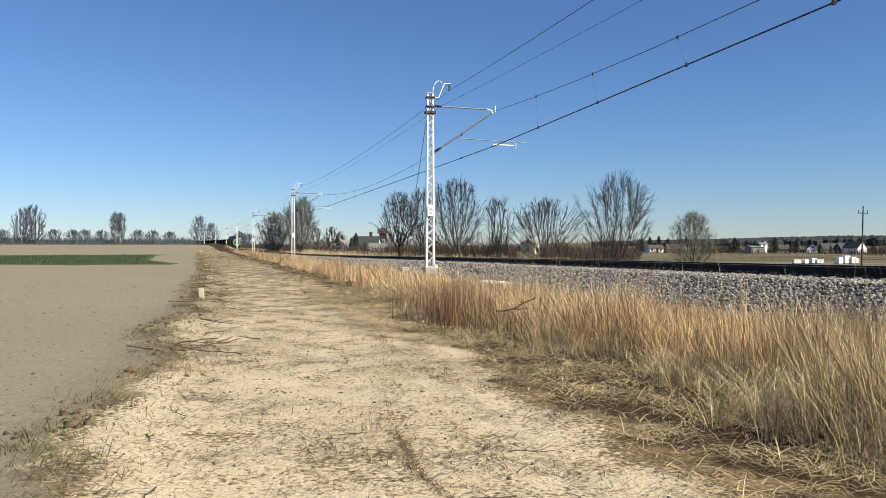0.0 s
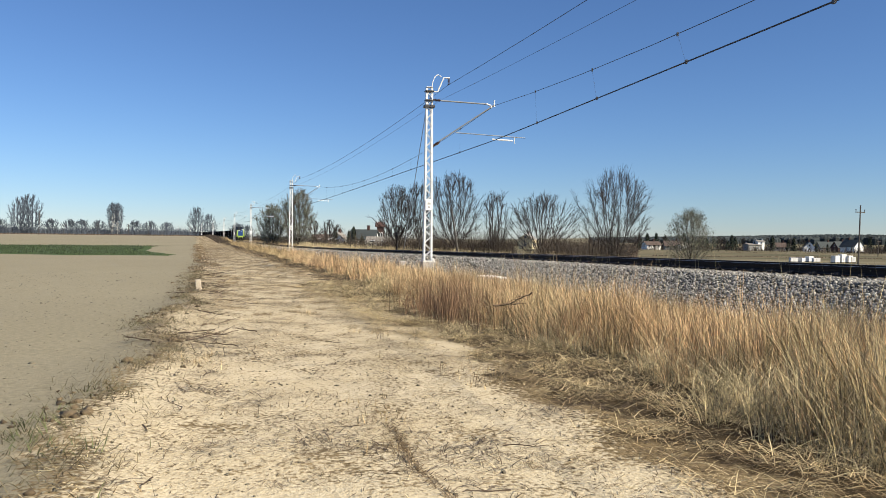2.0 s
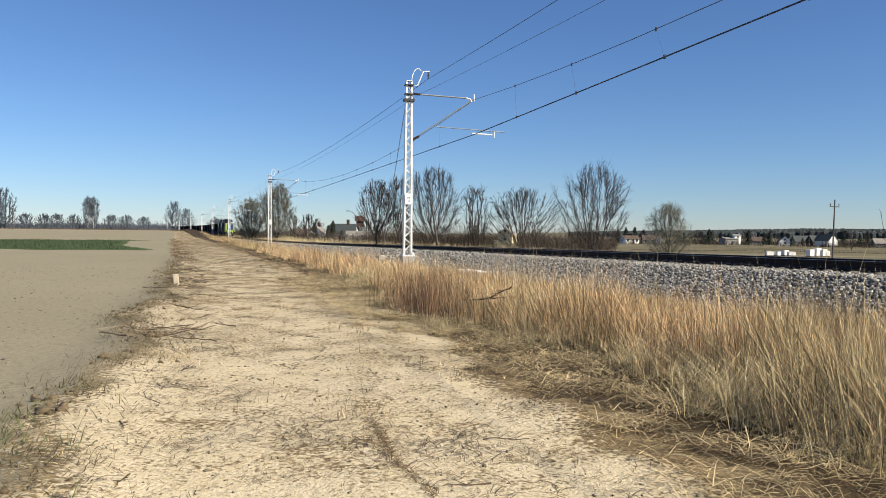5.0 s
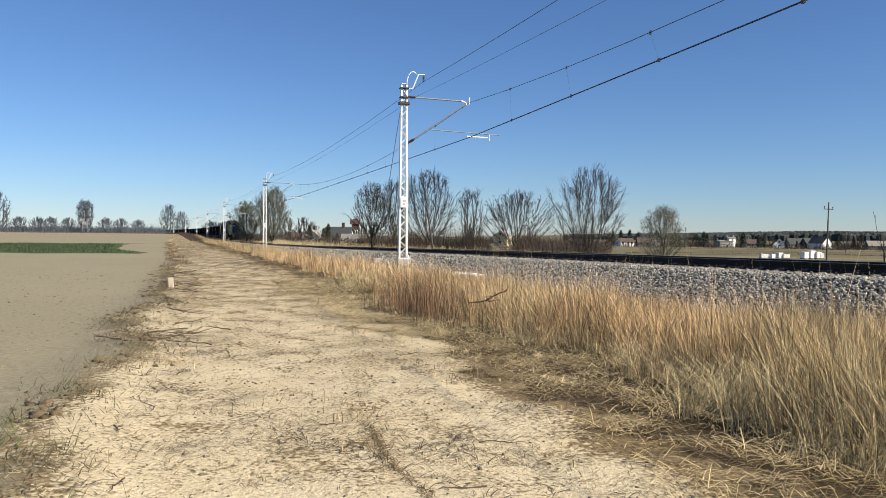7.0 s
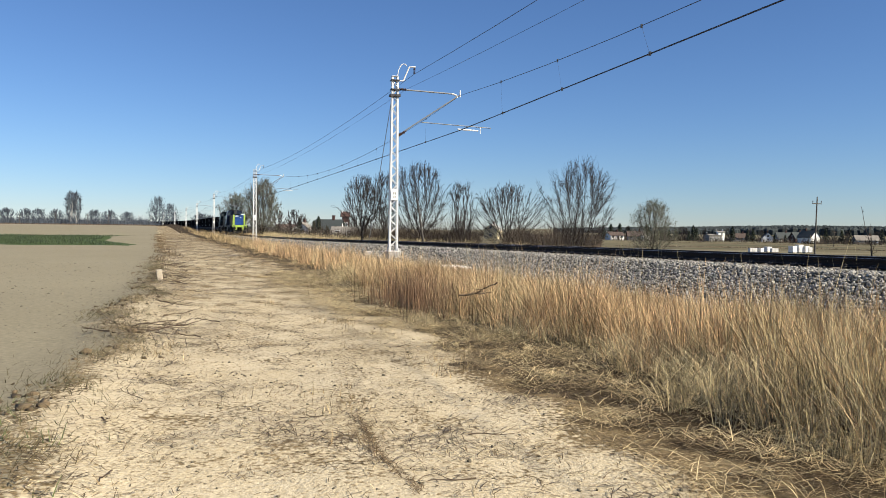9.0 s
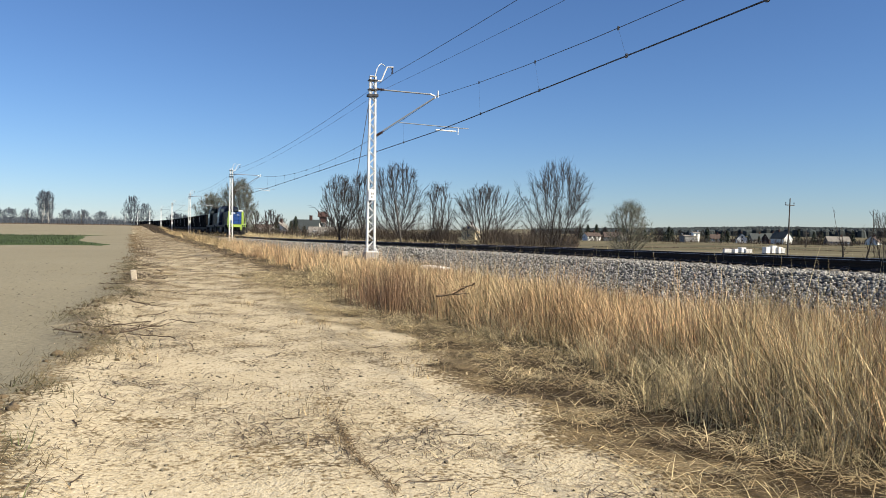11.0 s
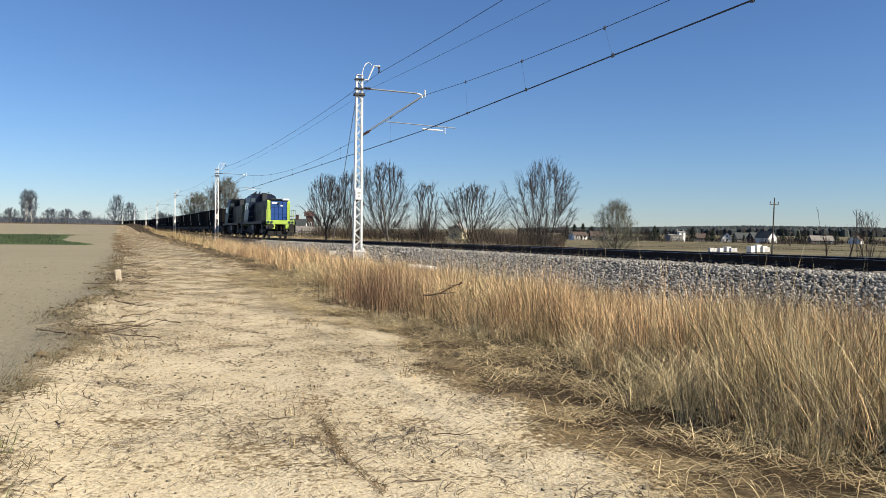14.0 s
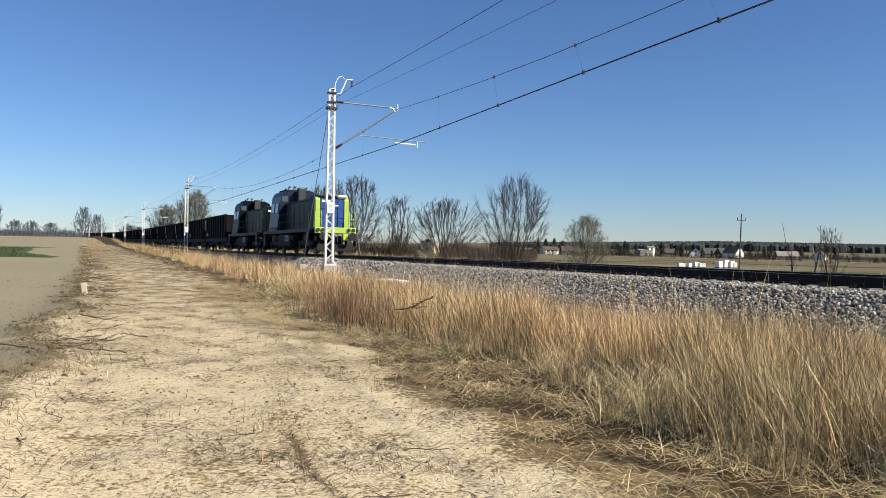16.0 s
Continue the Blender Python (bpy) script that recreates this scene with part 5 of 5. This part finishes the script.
x, y = x[k], y[k]
tagged(blades("green_crop", x, y, terrain(x, y), rng.uniform(0.08, 0.22, len(x)), 0.06, 0.4, CROP, 2), "low dark green winter crop in the field", "crop", kind="stuff")
y = rng.uniform(150, 290, 16000)
x = y * rng.uniform(-0.07, 0.26, len(y))
tagged(blades("far_brush", x, y, terrain(x, y), rng.uniform(0.6, 1.6, len(x)) * (0.5 + 2.6 * np.clip(0.2 + wavy(x, y, 0.06, 3.0) + 0.4 * wavy(x, y, 0.2, 1.0), 0, 1)) * (np.abs(x / y - 0.115) > 0.018), 0.14, 0.6, BRUSH_PALE, 2), "brown leafless thicket in the low ground beyond", "brush", kind="stuff")


# ---- village ----
PLASTER = mat("white plaster", (0.80, 0.80, 0.77), 0.85, 0, 0.08, 0.5, 8, 0.1, rand=0.05)
PLASTER_YELLOW = mat("pale yellow plaster", (0.72, 0.60, 0.36), 0.85, 0, 0.08, 0.5, 8, 0.1)
PLASTER_GREY = mat("grey plaster", (0.24, 0.23, 0.21), 0.85, 0, 0.1, 0.5, 8, 0.1)
BRICK_RED = mat("dark red brick", (0.075, 0.04, 0.033), 0.9, 0, 0.25, 1, 8, 0.2)
ROOF_DARK = mat("dark grey roof", (0.045, 0.055, 0.055), 0.8, 0, 0.2, 0.5, 5, 0.2)
ROOF_BROWN = mat("brown roof tiles", (0.10, 0.072, 0.058), 0.85, 0, 0.25, 0.5, 5, 0.2)
ROOF_PALE = mat("pale eternit roof", (0.25, 0.23, 0.2), 0.85, 0, 0.2, 0.5, 5, 0.2)
WOOD_GREY = mat("weathered grey wood", (0.085, 0.075, 0.065), 0.9, 0, 0.25, 2, 25, 0.3)
WOOD_PALE = mat("pale cut wood", (0.50, 0.43, 0.33), 0.85, 0, 0.2, 3, 25, 0.3)
BLOCK = mat("white building blocks", (0.78, 0.77, 0.74), 0.9, 0, 0.1, 2, 12, 0.2, rand=0.08)


def build_house(d, px, w, depth, wall_h, roof_h, wall, roof, turn=0.0, chimney=True, label="house", win=3, sink=0.0, name="house"):
    """A gabled house; local x along the ridge, its front on local -y."""
    p = ground_at(d * u_of(px), d, -sink)
    h = thing(name, pose(p.x, p.y, p.z, 0, 0, turn), label, "house", "houses of the village")
    a, b = w / 2, depth / 2
    prof = [(-b, -0.6), (b, -0.6), (b, wall_h), (0, wall_h + roof_h - 0.12), (-b, wall_h)]
    body = part("wall", Geo().prism(prof, lambda y, z: (-a, y, z), lambda y, z: (a, y, z)), wall, h)
    o = 0.45
    k = roof_h / b
    for sy in (-1, 1):
        pr = [(0, wall_h + roof_h), (sy * (b + o), wall_h - k * o), (sy * (b + o), wall_h - k * o - 0.16), (0, wall_h + roof_h - 0.16)]
        part("roof", Geo().prism(pr, lambda y, z: (-a - o, y, z), lambda y, z: (a + o, y, z)), roof, h)
    if chimney:
        part("chimney", Geo().box(a * 0.35 - 0.35, a * 0.35 + 0.35, -0.35, 0.35, wall_h + roof_h * 0.5, wall_h + roof_h + 1.1, 0.03).box(a * 0.35 - 0.42, a * 0.35 + 0.42, -0.42, 0.42, wall_h + roof_h + 0.95, wall_h + roof_h + 1.05), BRICK_RED, h)
    rows = 2 if wall_h > 4 else 1
    for r in range(rows):
        z = 1.0 + 2.7 * r
        for i in range(win):
            x = -a + w * (i + 0.5) / win
            fr = part("window", Geo().box(x - 0.6, x + 0.6, -b - 0.05, -b + 0.05, z, z + 1.3, 0.01), LOCO_WHITE, h)
            part("pane", Geo().box(x - 0.5, x - 0.04, -b - 0.062, -b - 0.04, z + 0.1, z + 1.2).box(x + 0.04, x + 0.5, -b - 0.062, -b - 0.04, z + 0.1, z + 1.2), GLASS, fr)
    for e in (-1, 1):
        for z in ((1.0, wall_h + 0.2) if wall_h > 2.6 else (1.0,)):
            fr = part("window", Geo().box(e * a - 0.05, e * a + 0.05, -0.55, 0.55, z, z + 1.2, 0.01), LOCO_WHITE, h)
            part("pane", Geo().box(e * (a + 0.05) - 0.012, e * (a + 0.05) + 0.012, -0.46, 0.46, z + 0.1, z + 1.1), GLASS, fr)
    part("door", Geo().box(a * 0.1 - 0.5, a * 0.1 + 0.5, -b - 0.04, -b + 0.04, 0, 2.05, 0.01), WOOD_GREY, h)
    return h


build_house(205, 649, 6.6, 7.0, 2.8, 2.4, PLASTER, ROOF_DARK, -8, True, "white farmhouse with a dark grey roof", 3)
build_house(190, 676, 5.8, 5.0, 1.9, 1.4, PLASTER, ROOF_PALE, -5, False, "low white shed with a pale roof", 2, name="shed")
build_house(215, 677, 1.8, 1.8, 7.2, 0.9, BRICK_RED, BRICK_RED, 10, False, "narrow dark red brick tower", 1, name="brick_tower")
build_house(240, 604, 4.0, 5.5, 2.6, 2.0, PLASTER, ROOF_PALE, 75, True, "small white house with a pale roof", 1)
build_house(260, 575, 6.0, 5.5, 2.2, 1.6, PLASTER_GREY, ROOF_BROWN, 20, True, "small grey house behind brush", 2)
build_house(300, 938, 5.0, 6.0, 3.9, 2.0, PLASTER_YELLOW, ROOF_PALE, 62, True, "pale yellow house beyond the railway", 2)
build_house(380, 1157, 7.5, 6.0, 2.6, 1.6, PLASTER, ROOF_BROWN, 12, True, "low white house with brown roof", 3)
build_house(370, 1196, 8.5, 6.0, 2.4, 2.2, PLASTER_GREY, ROOF_BROWN, -10, True, "grey farm building with brown roof", 3)
build_house(365, 1213, 3.0, 3.5, 2.4, 0.8, PLASTER, ROOF_PALE, 10, False, "small white outbuilding beside a farm", 1, name="outbuilding")
build_house(430, 1336, 8, 7, 3.6, 0.6, PLASTER_GREY, ROOF_PALE, 8, True, "flat-roofed grey plaster building in the village", 4, name="building")
build_house(430, 1348, 4, 5, 5.5, 0.6, PLASTER, ROOF_PALE, 8, False, "narrow white plaster building in the village", 1, name="building")
build_house(450, 1386, 9, 6, 2.6, 2.4, PLASTER_GREY, ROOF_BROWN, -15, True, "grey house with brown roof", 2)
build_house(440, 1437, 6, 6, 2.8, 3.0, PLASTER, ROOF_DARK, 70, True, "white gabled house with dark roof", 1)
build_house(450, 1466, 9, 7, 2.6, 3.4, PLASTER_GREY, ROOF_DARK, 0, True, "house under a large dark roof", 3)
build_house(430, 1493, 7, 7, 3.0, 3.2, BRICK_RED, ROOF_DARK, 5, True, "dark brick house with dark roof", 2)
build_house(415, 1513, 9, 7.0, 3.6, 3.6, PLASTER, ROOF_DARK, 112, True, "bright white gabled house", 2)
build_house(420, 1620, 12, 7, 2.4, 2.6, PLASTER_GREY, ROOF_PALE, -12, True, "long grey farmhouse with pale roof", 4)
build_house(450, 1690, 8, 7, 2.8, 2.8, PLASTER, ROOF_BROWN, 40, True, "white house with brown roof", 2)


def build_conifer(height, seed, label):
    rnd = random.Random(seed)
    t = thing("conifer", Matrix(), label, "conifer", "conifers in the village")
    part("trunk", Geo().tube([(0, 0, -0.3), (0, 0, height * 0.95)], [height * 0.02, 0.01], 6), BARK, t)
    g = Geo()
    for i in range(520):
        f = rnd.random() ** 0.8
        z = height * (0.06 + 0.92 * f)
        r = height * 0.24 * (1 - f) ** 0.8 * rnd.uniform(0.35, 1.0) + 0.05
        a = rnd.uniform(0, 2 * math.pi)
        c = Vector((r * math.cos(a), r * math.sin(a), z))
        q = Vector((-math.sin(a), math.cos(a), 0)) * height * 0.035
        o = Vector((math.cos(a), math.sin(a), -0.45)) * height * 0.06
        g.add([c - o, c + q, c + o, c - q + Vector((0, 0, 0.05))], [(0, 1, 2, 3)])
    part("needles", g, EVERGREEN, t)
    return t


con = stand(build_conifer(5.5, 51, "dark conifer beside a farmhouse"), 195, u_of(630))
for x, d, h in ((597, 230, 1.0), (622, 200, 0.8), (645, 200, 0.6), (1268, 400, 1.2), (1300, 390, 1.5), (1306, 400, 1.3), (1372, 395, 1.5), (1292, 410, 1.0), (1400, 420, 1.2), (1410, 430, 1.4), (1450, 410, 0.9), (1470, 400, 0.8), (1545, 430, 1.6), (1530, 440, 1.3), (1575, 430, 1.4), (1150, 430, 1.6), (1166, 440, 1.7), (1182, 450, 1.5), (1215, 460, 1.8), (1590, 450, 1.5), (1650, 450, 1.6), (1720, 440, 1.4), (1136, 440, 1.5), (1255, 420, 1.2)):
    p = ground_at(d * u_of(x), d)
    copy_thing(con, pose(p.x, p.y, p.z, 0, 0, 40 * (x % 9)) ).scale = (h * 1.2, h * 1.2, h)

# bare trees among the houses
vill = stand(build_tree(8, 7.0, 61, 0.12, 130, 0.35, 0.8, 2, twigs=3, twig_r=0.06, label="bare garden tree in the village"), 400, u_of(1278))
for x, d in ((1245, 410), (1285, 420), (1320, 450), (1362, 430), (1405, 450), (1425, 460), (1500, 460), (1560, 440), (1585, 420), (1180, 430), (1130, 400), (600, 260), (560, 240), (585, 220), (690, 230), (715, 220), (1640, 460), (1700, 450), (1760, 430)):
    p = ground_at(d * u_of(x), d)
    copy_thing(vill, pose(p.x, p.y, p.z, 0, 0, 53 * (x % 7)))

# wooded ridge on the skyline
n = 6500
x, y = rng.uniform(250, 2400, n), rng.uniform(1500, 2300, n)
k = x / y > 0.20
x, y = x[k], y[k]
g_h = terrain(x, y)
top = 9 + 9 * smooth_step(0.34, 0.55, x / y)
vs, fs = [], []
for i in range(len(x)):
    w, hh = rng.uniform(6, 13), top[i] * rng.uniform(0.8, 1.1)
    o = len(vs)
    ring = [(x[i] + w * math.cos(a) * rng.uniform(0.7, 1.2), y[i] + w * math.sin(a) * rng.uniform(0.7, 1.2)) for a in (j * math.pi / 3 for j in range(6))]
    vs += [(a, b, g_h[i] - 2) for a, b in ring]
    vs += [(x[i] + (a - x[i]) * 0.75, y[i] + (b - y[i]) * 0.75, g_h[i] + hh * rng.uniform(0.6, 0.85)) for a, b in ring]
    vs.append((x[i], y[i], g_h[i] + hh))
    for j in range(6):
        m = (j + 1) % 6
        fs += [(o + j, o + m, o + 6 + m, o + 6 + j), (o + 6 + j, o + 6 + m, o + 12)]
woods = Geo()
woods.v, woods.f = vs, fs
tagged(part("far_woods", woods, WOODS), "dark wooded ridge on the skyline", "woods", kind="stuff")
y = rng.uniform(350, 450, 15000)
x = y * rng.uniform(0.24, 0.95, len(y))
k = wavy(x, y, 0.05, 4.0) + 0.5 * wavy(x, y, 0.17, 2.0) > 0.25
x, y = x[k], y[k]
tagged(blades("garden_hedges", x, y, terrain(x, y), rng.uniform(0.8, 4.2, len(x)), 0.22, 0.5, BRUSH, 2), "dark bare hedges and shrubs round the gardens", "hedge", kind="stuff")
y = np.concatenate([rng.normal(c, 0.8, 2600) for c in (190, 300)])
x = y * rng.uniform(0.28, 1.0, len(y))
tagged(blades("field_margin", x, y, terrain(x, y), rng.uniform(0.05, 0.45, len(x)), 0.2, 0.8, BRUSH_PALE, 2), "brown weedy margins between the far fields", "weeds", kind="stuff")
x, y = rng.uniform(40, 420, 9000), rng.uniform(455, 520, 9000)
tagged(blades("village_hedge", x, y, terrain(x, y), rng.uniform(1.0, 4.5, len(x)) * (0.7 + 0.6 * wavy(x, y, 0.08, 5.0)), 0.3, 0.4, TWIG, 2), "dark bare hedges round the village", "hedge", kind="stuff")


# ---- poles, blocks, posts ----
def build_pole(d, px, height, label):
    p = ground_at(d * u_of(px), d)
    t = thing("utility_pole", pose(p.x, p.y, p.z, 0, 1.5, 15), label, "utility pole", "utility poles")
    part("pole", Geo().tube([(0, 0, -0.6), (0, 0, height)], [0.13, 0.08], 8), WOOD_GREY, t)
    part("crossarm", Geo().box(-0.85, 0.85, -0.06, 0.06, height - 1.1, height - 0.98, 0.01), WOOD_GREY, t)
    for x in (-0.78, 0.78):
        part("insulator", Geo().tube([(x, 0, height - 0.98), (x, 0, height - 0.7), (x, 0, height - 0.6)], [0.03, 0.07, 0.04], 6), INSULATOR, t)
    return t


build_pole(110, 1525, 9.2, "dark wooden utility pole with a crossarm")
build_pole(250, 1560, 6.0, "distant wooden utility pole")
build_pole(255, 74, 8.0, "wooden pole at the far field edge")
for k, x in enumerate((118, 178, 232, 268)):
    build_pole(330, x, 5.0, "short wooden pole at the far field edge")

for px, w, h, d in ((1410, 1.4, 0.9, 148), (1424, 1.3, 0.8, 148), (1438, 1.4, 1.2, 150), (1450, 1.3, 0.9, 148), (1484, 1.6, 1.4, 146), (1497, 1.3, 1.5, 147), (1508, 1.3, 1.35, 147), (1515, 0.8, 1.0, 147)):
    p = ground_at(d * u_of(px), d)
    st = thing("block_stack", pose(p.x, p.y, p.z, 0, 0, 9 * (px % 5)), "white building blocks stacked on a wooden pallet", "block stack", "block stacks in the field")
    part("pallet", Geo().box(-w / 2, w / 2, -0.5, 0.5, 0.0, 0.14, 0.01), WOOD_GREY, st)
    nz = max(2, int(h / 0.25))
    for i in range(nz):
        for j in range(3):
            part("block", Geo().box(-w / 2 + j * w / 3 + 0.01, -w / 2 + (j + 1) * w / 3 - 0.01, -0.48, 0.48, 0.14 + i * 0.25, 0.14 + (i + 1) * 0.25 - 0.012, 0.01), BLOCK, st)

p = ground_at(21.0 * u_of(357), 21.0)
stake = thing("marker_post", pose(p.x, p.y, p.z, 4, -6, 20), "short whitish concrete marker post at the field edge", "marker post")
part("post", Geo().box(-0.075, 0.075, -0.075, 0.075, -0.3, 0.30, 0.015), WOOD_PALE, stake)
# cover slab at the ballast's foot
slab = thing("cable_cover", line_pose(-10.6, -3.75, -0.72), "pale concrete cable cover at the ballast foot", "cable cover")
part("slab", Geo().box(-0.35, 0.35, -0.75, 0.75, 0.0, 0.07, 0.015), PLASTER, slab)
part("box", Geo().box(-0.3, 0.3, -0.7, 0.7, -0.4, 0.0, 0.01), CONCRETE, slab)
# leaning posts behind and before the track
for px, d, h, lean in ((817, 58, 4.0, -9),):
    p = ground_at(d * u_of(px), d)
    q = thing("leaning_post", pose(p.x, p.y, p.z, 0, lean, 0), "thin leaning wooden post behind the railway", "post")
    part("post", Geo().tube([(0, 0, -0.4), (0, 0, h)], [0.09, 0.06], 7), WOOD_GREY, q)


# ---- twigs and clods on the ground ----
def build_stick(x, y, length, r, turn, label, lift=0.0, tilt=0.0, seed=0):
    rnd = random.Random(seed)
    p = ground_at(x, y, r + lift)
    t = thing("fallen_branch", pose(p.x, p.y, p.z, 0, tilt, turn), label, "branch", "fallen branches")
    pts = [(length * (i / 6 - 0.5), rnd.uniform(-0.05, 0.05) * length, rnd.uniform(0, 0.04) * length) for i in range(7)]
    part("stem", Geo().tube(pts, [r * (1 - 0.6 * i / 6) for i in range(7)], 5), TWIG_CUT, t)
    for k in range(3):
        b = Vector(pts[2 + k])
        part("side_twig", Geo().tube([b, b + Vector((length * 0.14, (-1) ** k * length * 0.12, length * 0.05)), b + Vector((length * 0.25, (-1) ** k * length * 0.16, length * 0.1))], [r * 0.5, r * 0.35, r * 0.15], 4), TWIG_CUT, t)
    return t


build_stick(1.15, 12.4, 0.55, 0.016, 5, "dark broken branch caught in the dry grass", 0.45, -6, 1)
build_stick(1.35, 12.5, 0.45, 0.012, 150, "pale broken branch caught in the dry grass", 0.55, 25, 2)
for i in range(46):
    y = 4.4 + 22 * (i / 46.0) ** 1.6 + rng.uniform(-0.4, 0.4)
    l = rng.uniform(-12.9, -8.4) if i % 3 else rng.uniform(-13.0, -12.0)
    s0 = float(np.interp(y, LINE_Y, LINE_S))
    q = on_line(s0 - 2.0, l)
    build_stick(q.x, q.y, float(rng.uniform(0.12, 0.45)), float(rng.uniform(0.003, 0.007)), float(rng.uniform(0, 360)), "thin dark twig lying on the sandy track", 0.0, 0.0, 100 + i)


for i in range(34):
    q = on_line(float(rng.uniform(-24, -2)), float(rng.normal(-12.4, 0.4)))
    build_stick(q.x, q.y, float(rng.uniform(0.4, 1.1)), float(rng.uniform(0.006, 0.013)), float(rng.uniform(0, 360)), "dark cut branch heaped at the field edge", float(rng.uniform(0.0, 0.05)), float(rng.uniform(-7, 7)), 300 + i)


def ballast_h(l):
    return np.interp(np.abs(l), [0, 1.3, 1.85, 3.3, 4.2], [-0.22, -0.22, -0.25, -0.93, -0.99])


def ballast_stones(name, n, s0, s1, size, l0=-3.75, l1=-1.25, label=""):
    s, l, x, y = scatter(n, s0, s1, l0, l1)
    fade = rng.random(len(s)) < 1 - smooth_step(-3.3, -3.8, l)
    s, l, x, y = s[fade], l[fade], x[fade], y[fade]
    z = np.maximum(rail_z(s) + ballast_h(l), np.where(l < -3.2, terrain(x, y), -9)) + size * rng.uniform(-0.1, 0.7, len(s))
    return tagged(stones(name, np.stack([x, y, z], axis=1), size, STONE, 0.9), label, "ballast", kind="stuff")


ballast_stones("ballast_stones", 52000, -37, -6, 0.029, label="loose grey granite ballast stones")
ballast_stones("ballast_stones", 12000, -6, 32, 0.048, label="grey granite ballast stones farther along")
ballast_stones("ballast_stones", 7000, 32, 130, 0.08, label="grey granite ballast stones in the distance")
s, l, x, y = scatter(2600, -35, 0, -22, -12.6)
tagged(stones("soil_clods", np.stack([x, y, terrain(x, y)], axis=1), np.where(rng.random(len(x)) < 0.06, 0.03, 0.014), CLOD), "dry tan soil clods on the ploughed field", "soil clods", kind="stuff")
s, l, x, y = scatter(3000, -35, 5, -12.8, -8.0)
tagged(stones("sand_clods", np.stack([x, y, terrain(x, y)], axis=1), 0.013, CLOD), "small clods and pebbles on the sand", "soil clods", kind="stuff")
# worn wheel mark: a line of dark torn turf
n = 700
f = rng.random(n)
x, y = -0.42 + 0.5 * f + rng.normal(0, 0.025, n) + 0.03 * np.sin(9 * f), 6.2 - 1.9 * f + rng.normal(0, 0.05, n)
tagged(blades("wheel_mark", x, y, terrain(x, y) + 0.004, rng.uniform(0.02, 0.09, n), 0.008, 0.6, LITTER, 2, 0.7), "dark torn turf along a wheel mark", "turf", kind="stuff")


# ---- sleepers ----
sl = Geo().box(-1.25, 1.25, -0.14, 0.14, -0.40, -0.19, 0.025).mesh("sleeper", SLEEPER)
cl = Geo()
for e in (-1, 1):
    cl.box(e * 0.13 - 0.05, e * 0.13 + 0.05, -0.07, 0.07, -0.19, -0.145, 0.01).tube([(e * 0.16, -0.05, -0.15), (e * 0.11, -0.05, -0.125), (e * 0.11, 0.05, -0.125), (e * 0.16, 0.05, -0.15)], 0.012, 4)
cl = cl.mesh("rail_clip", CLIP)
for k in range(230):
    s = -36 + 0.6 * k
    o = part("sleeper", sl, None, railway)
    o.matrix_world = line_pose(s)
    if k < 90:
        for l in (-0.755, 0.755):
            c = part("rail_clip", cl, None, o)
            c.location = (l, 0, 0)


motions()
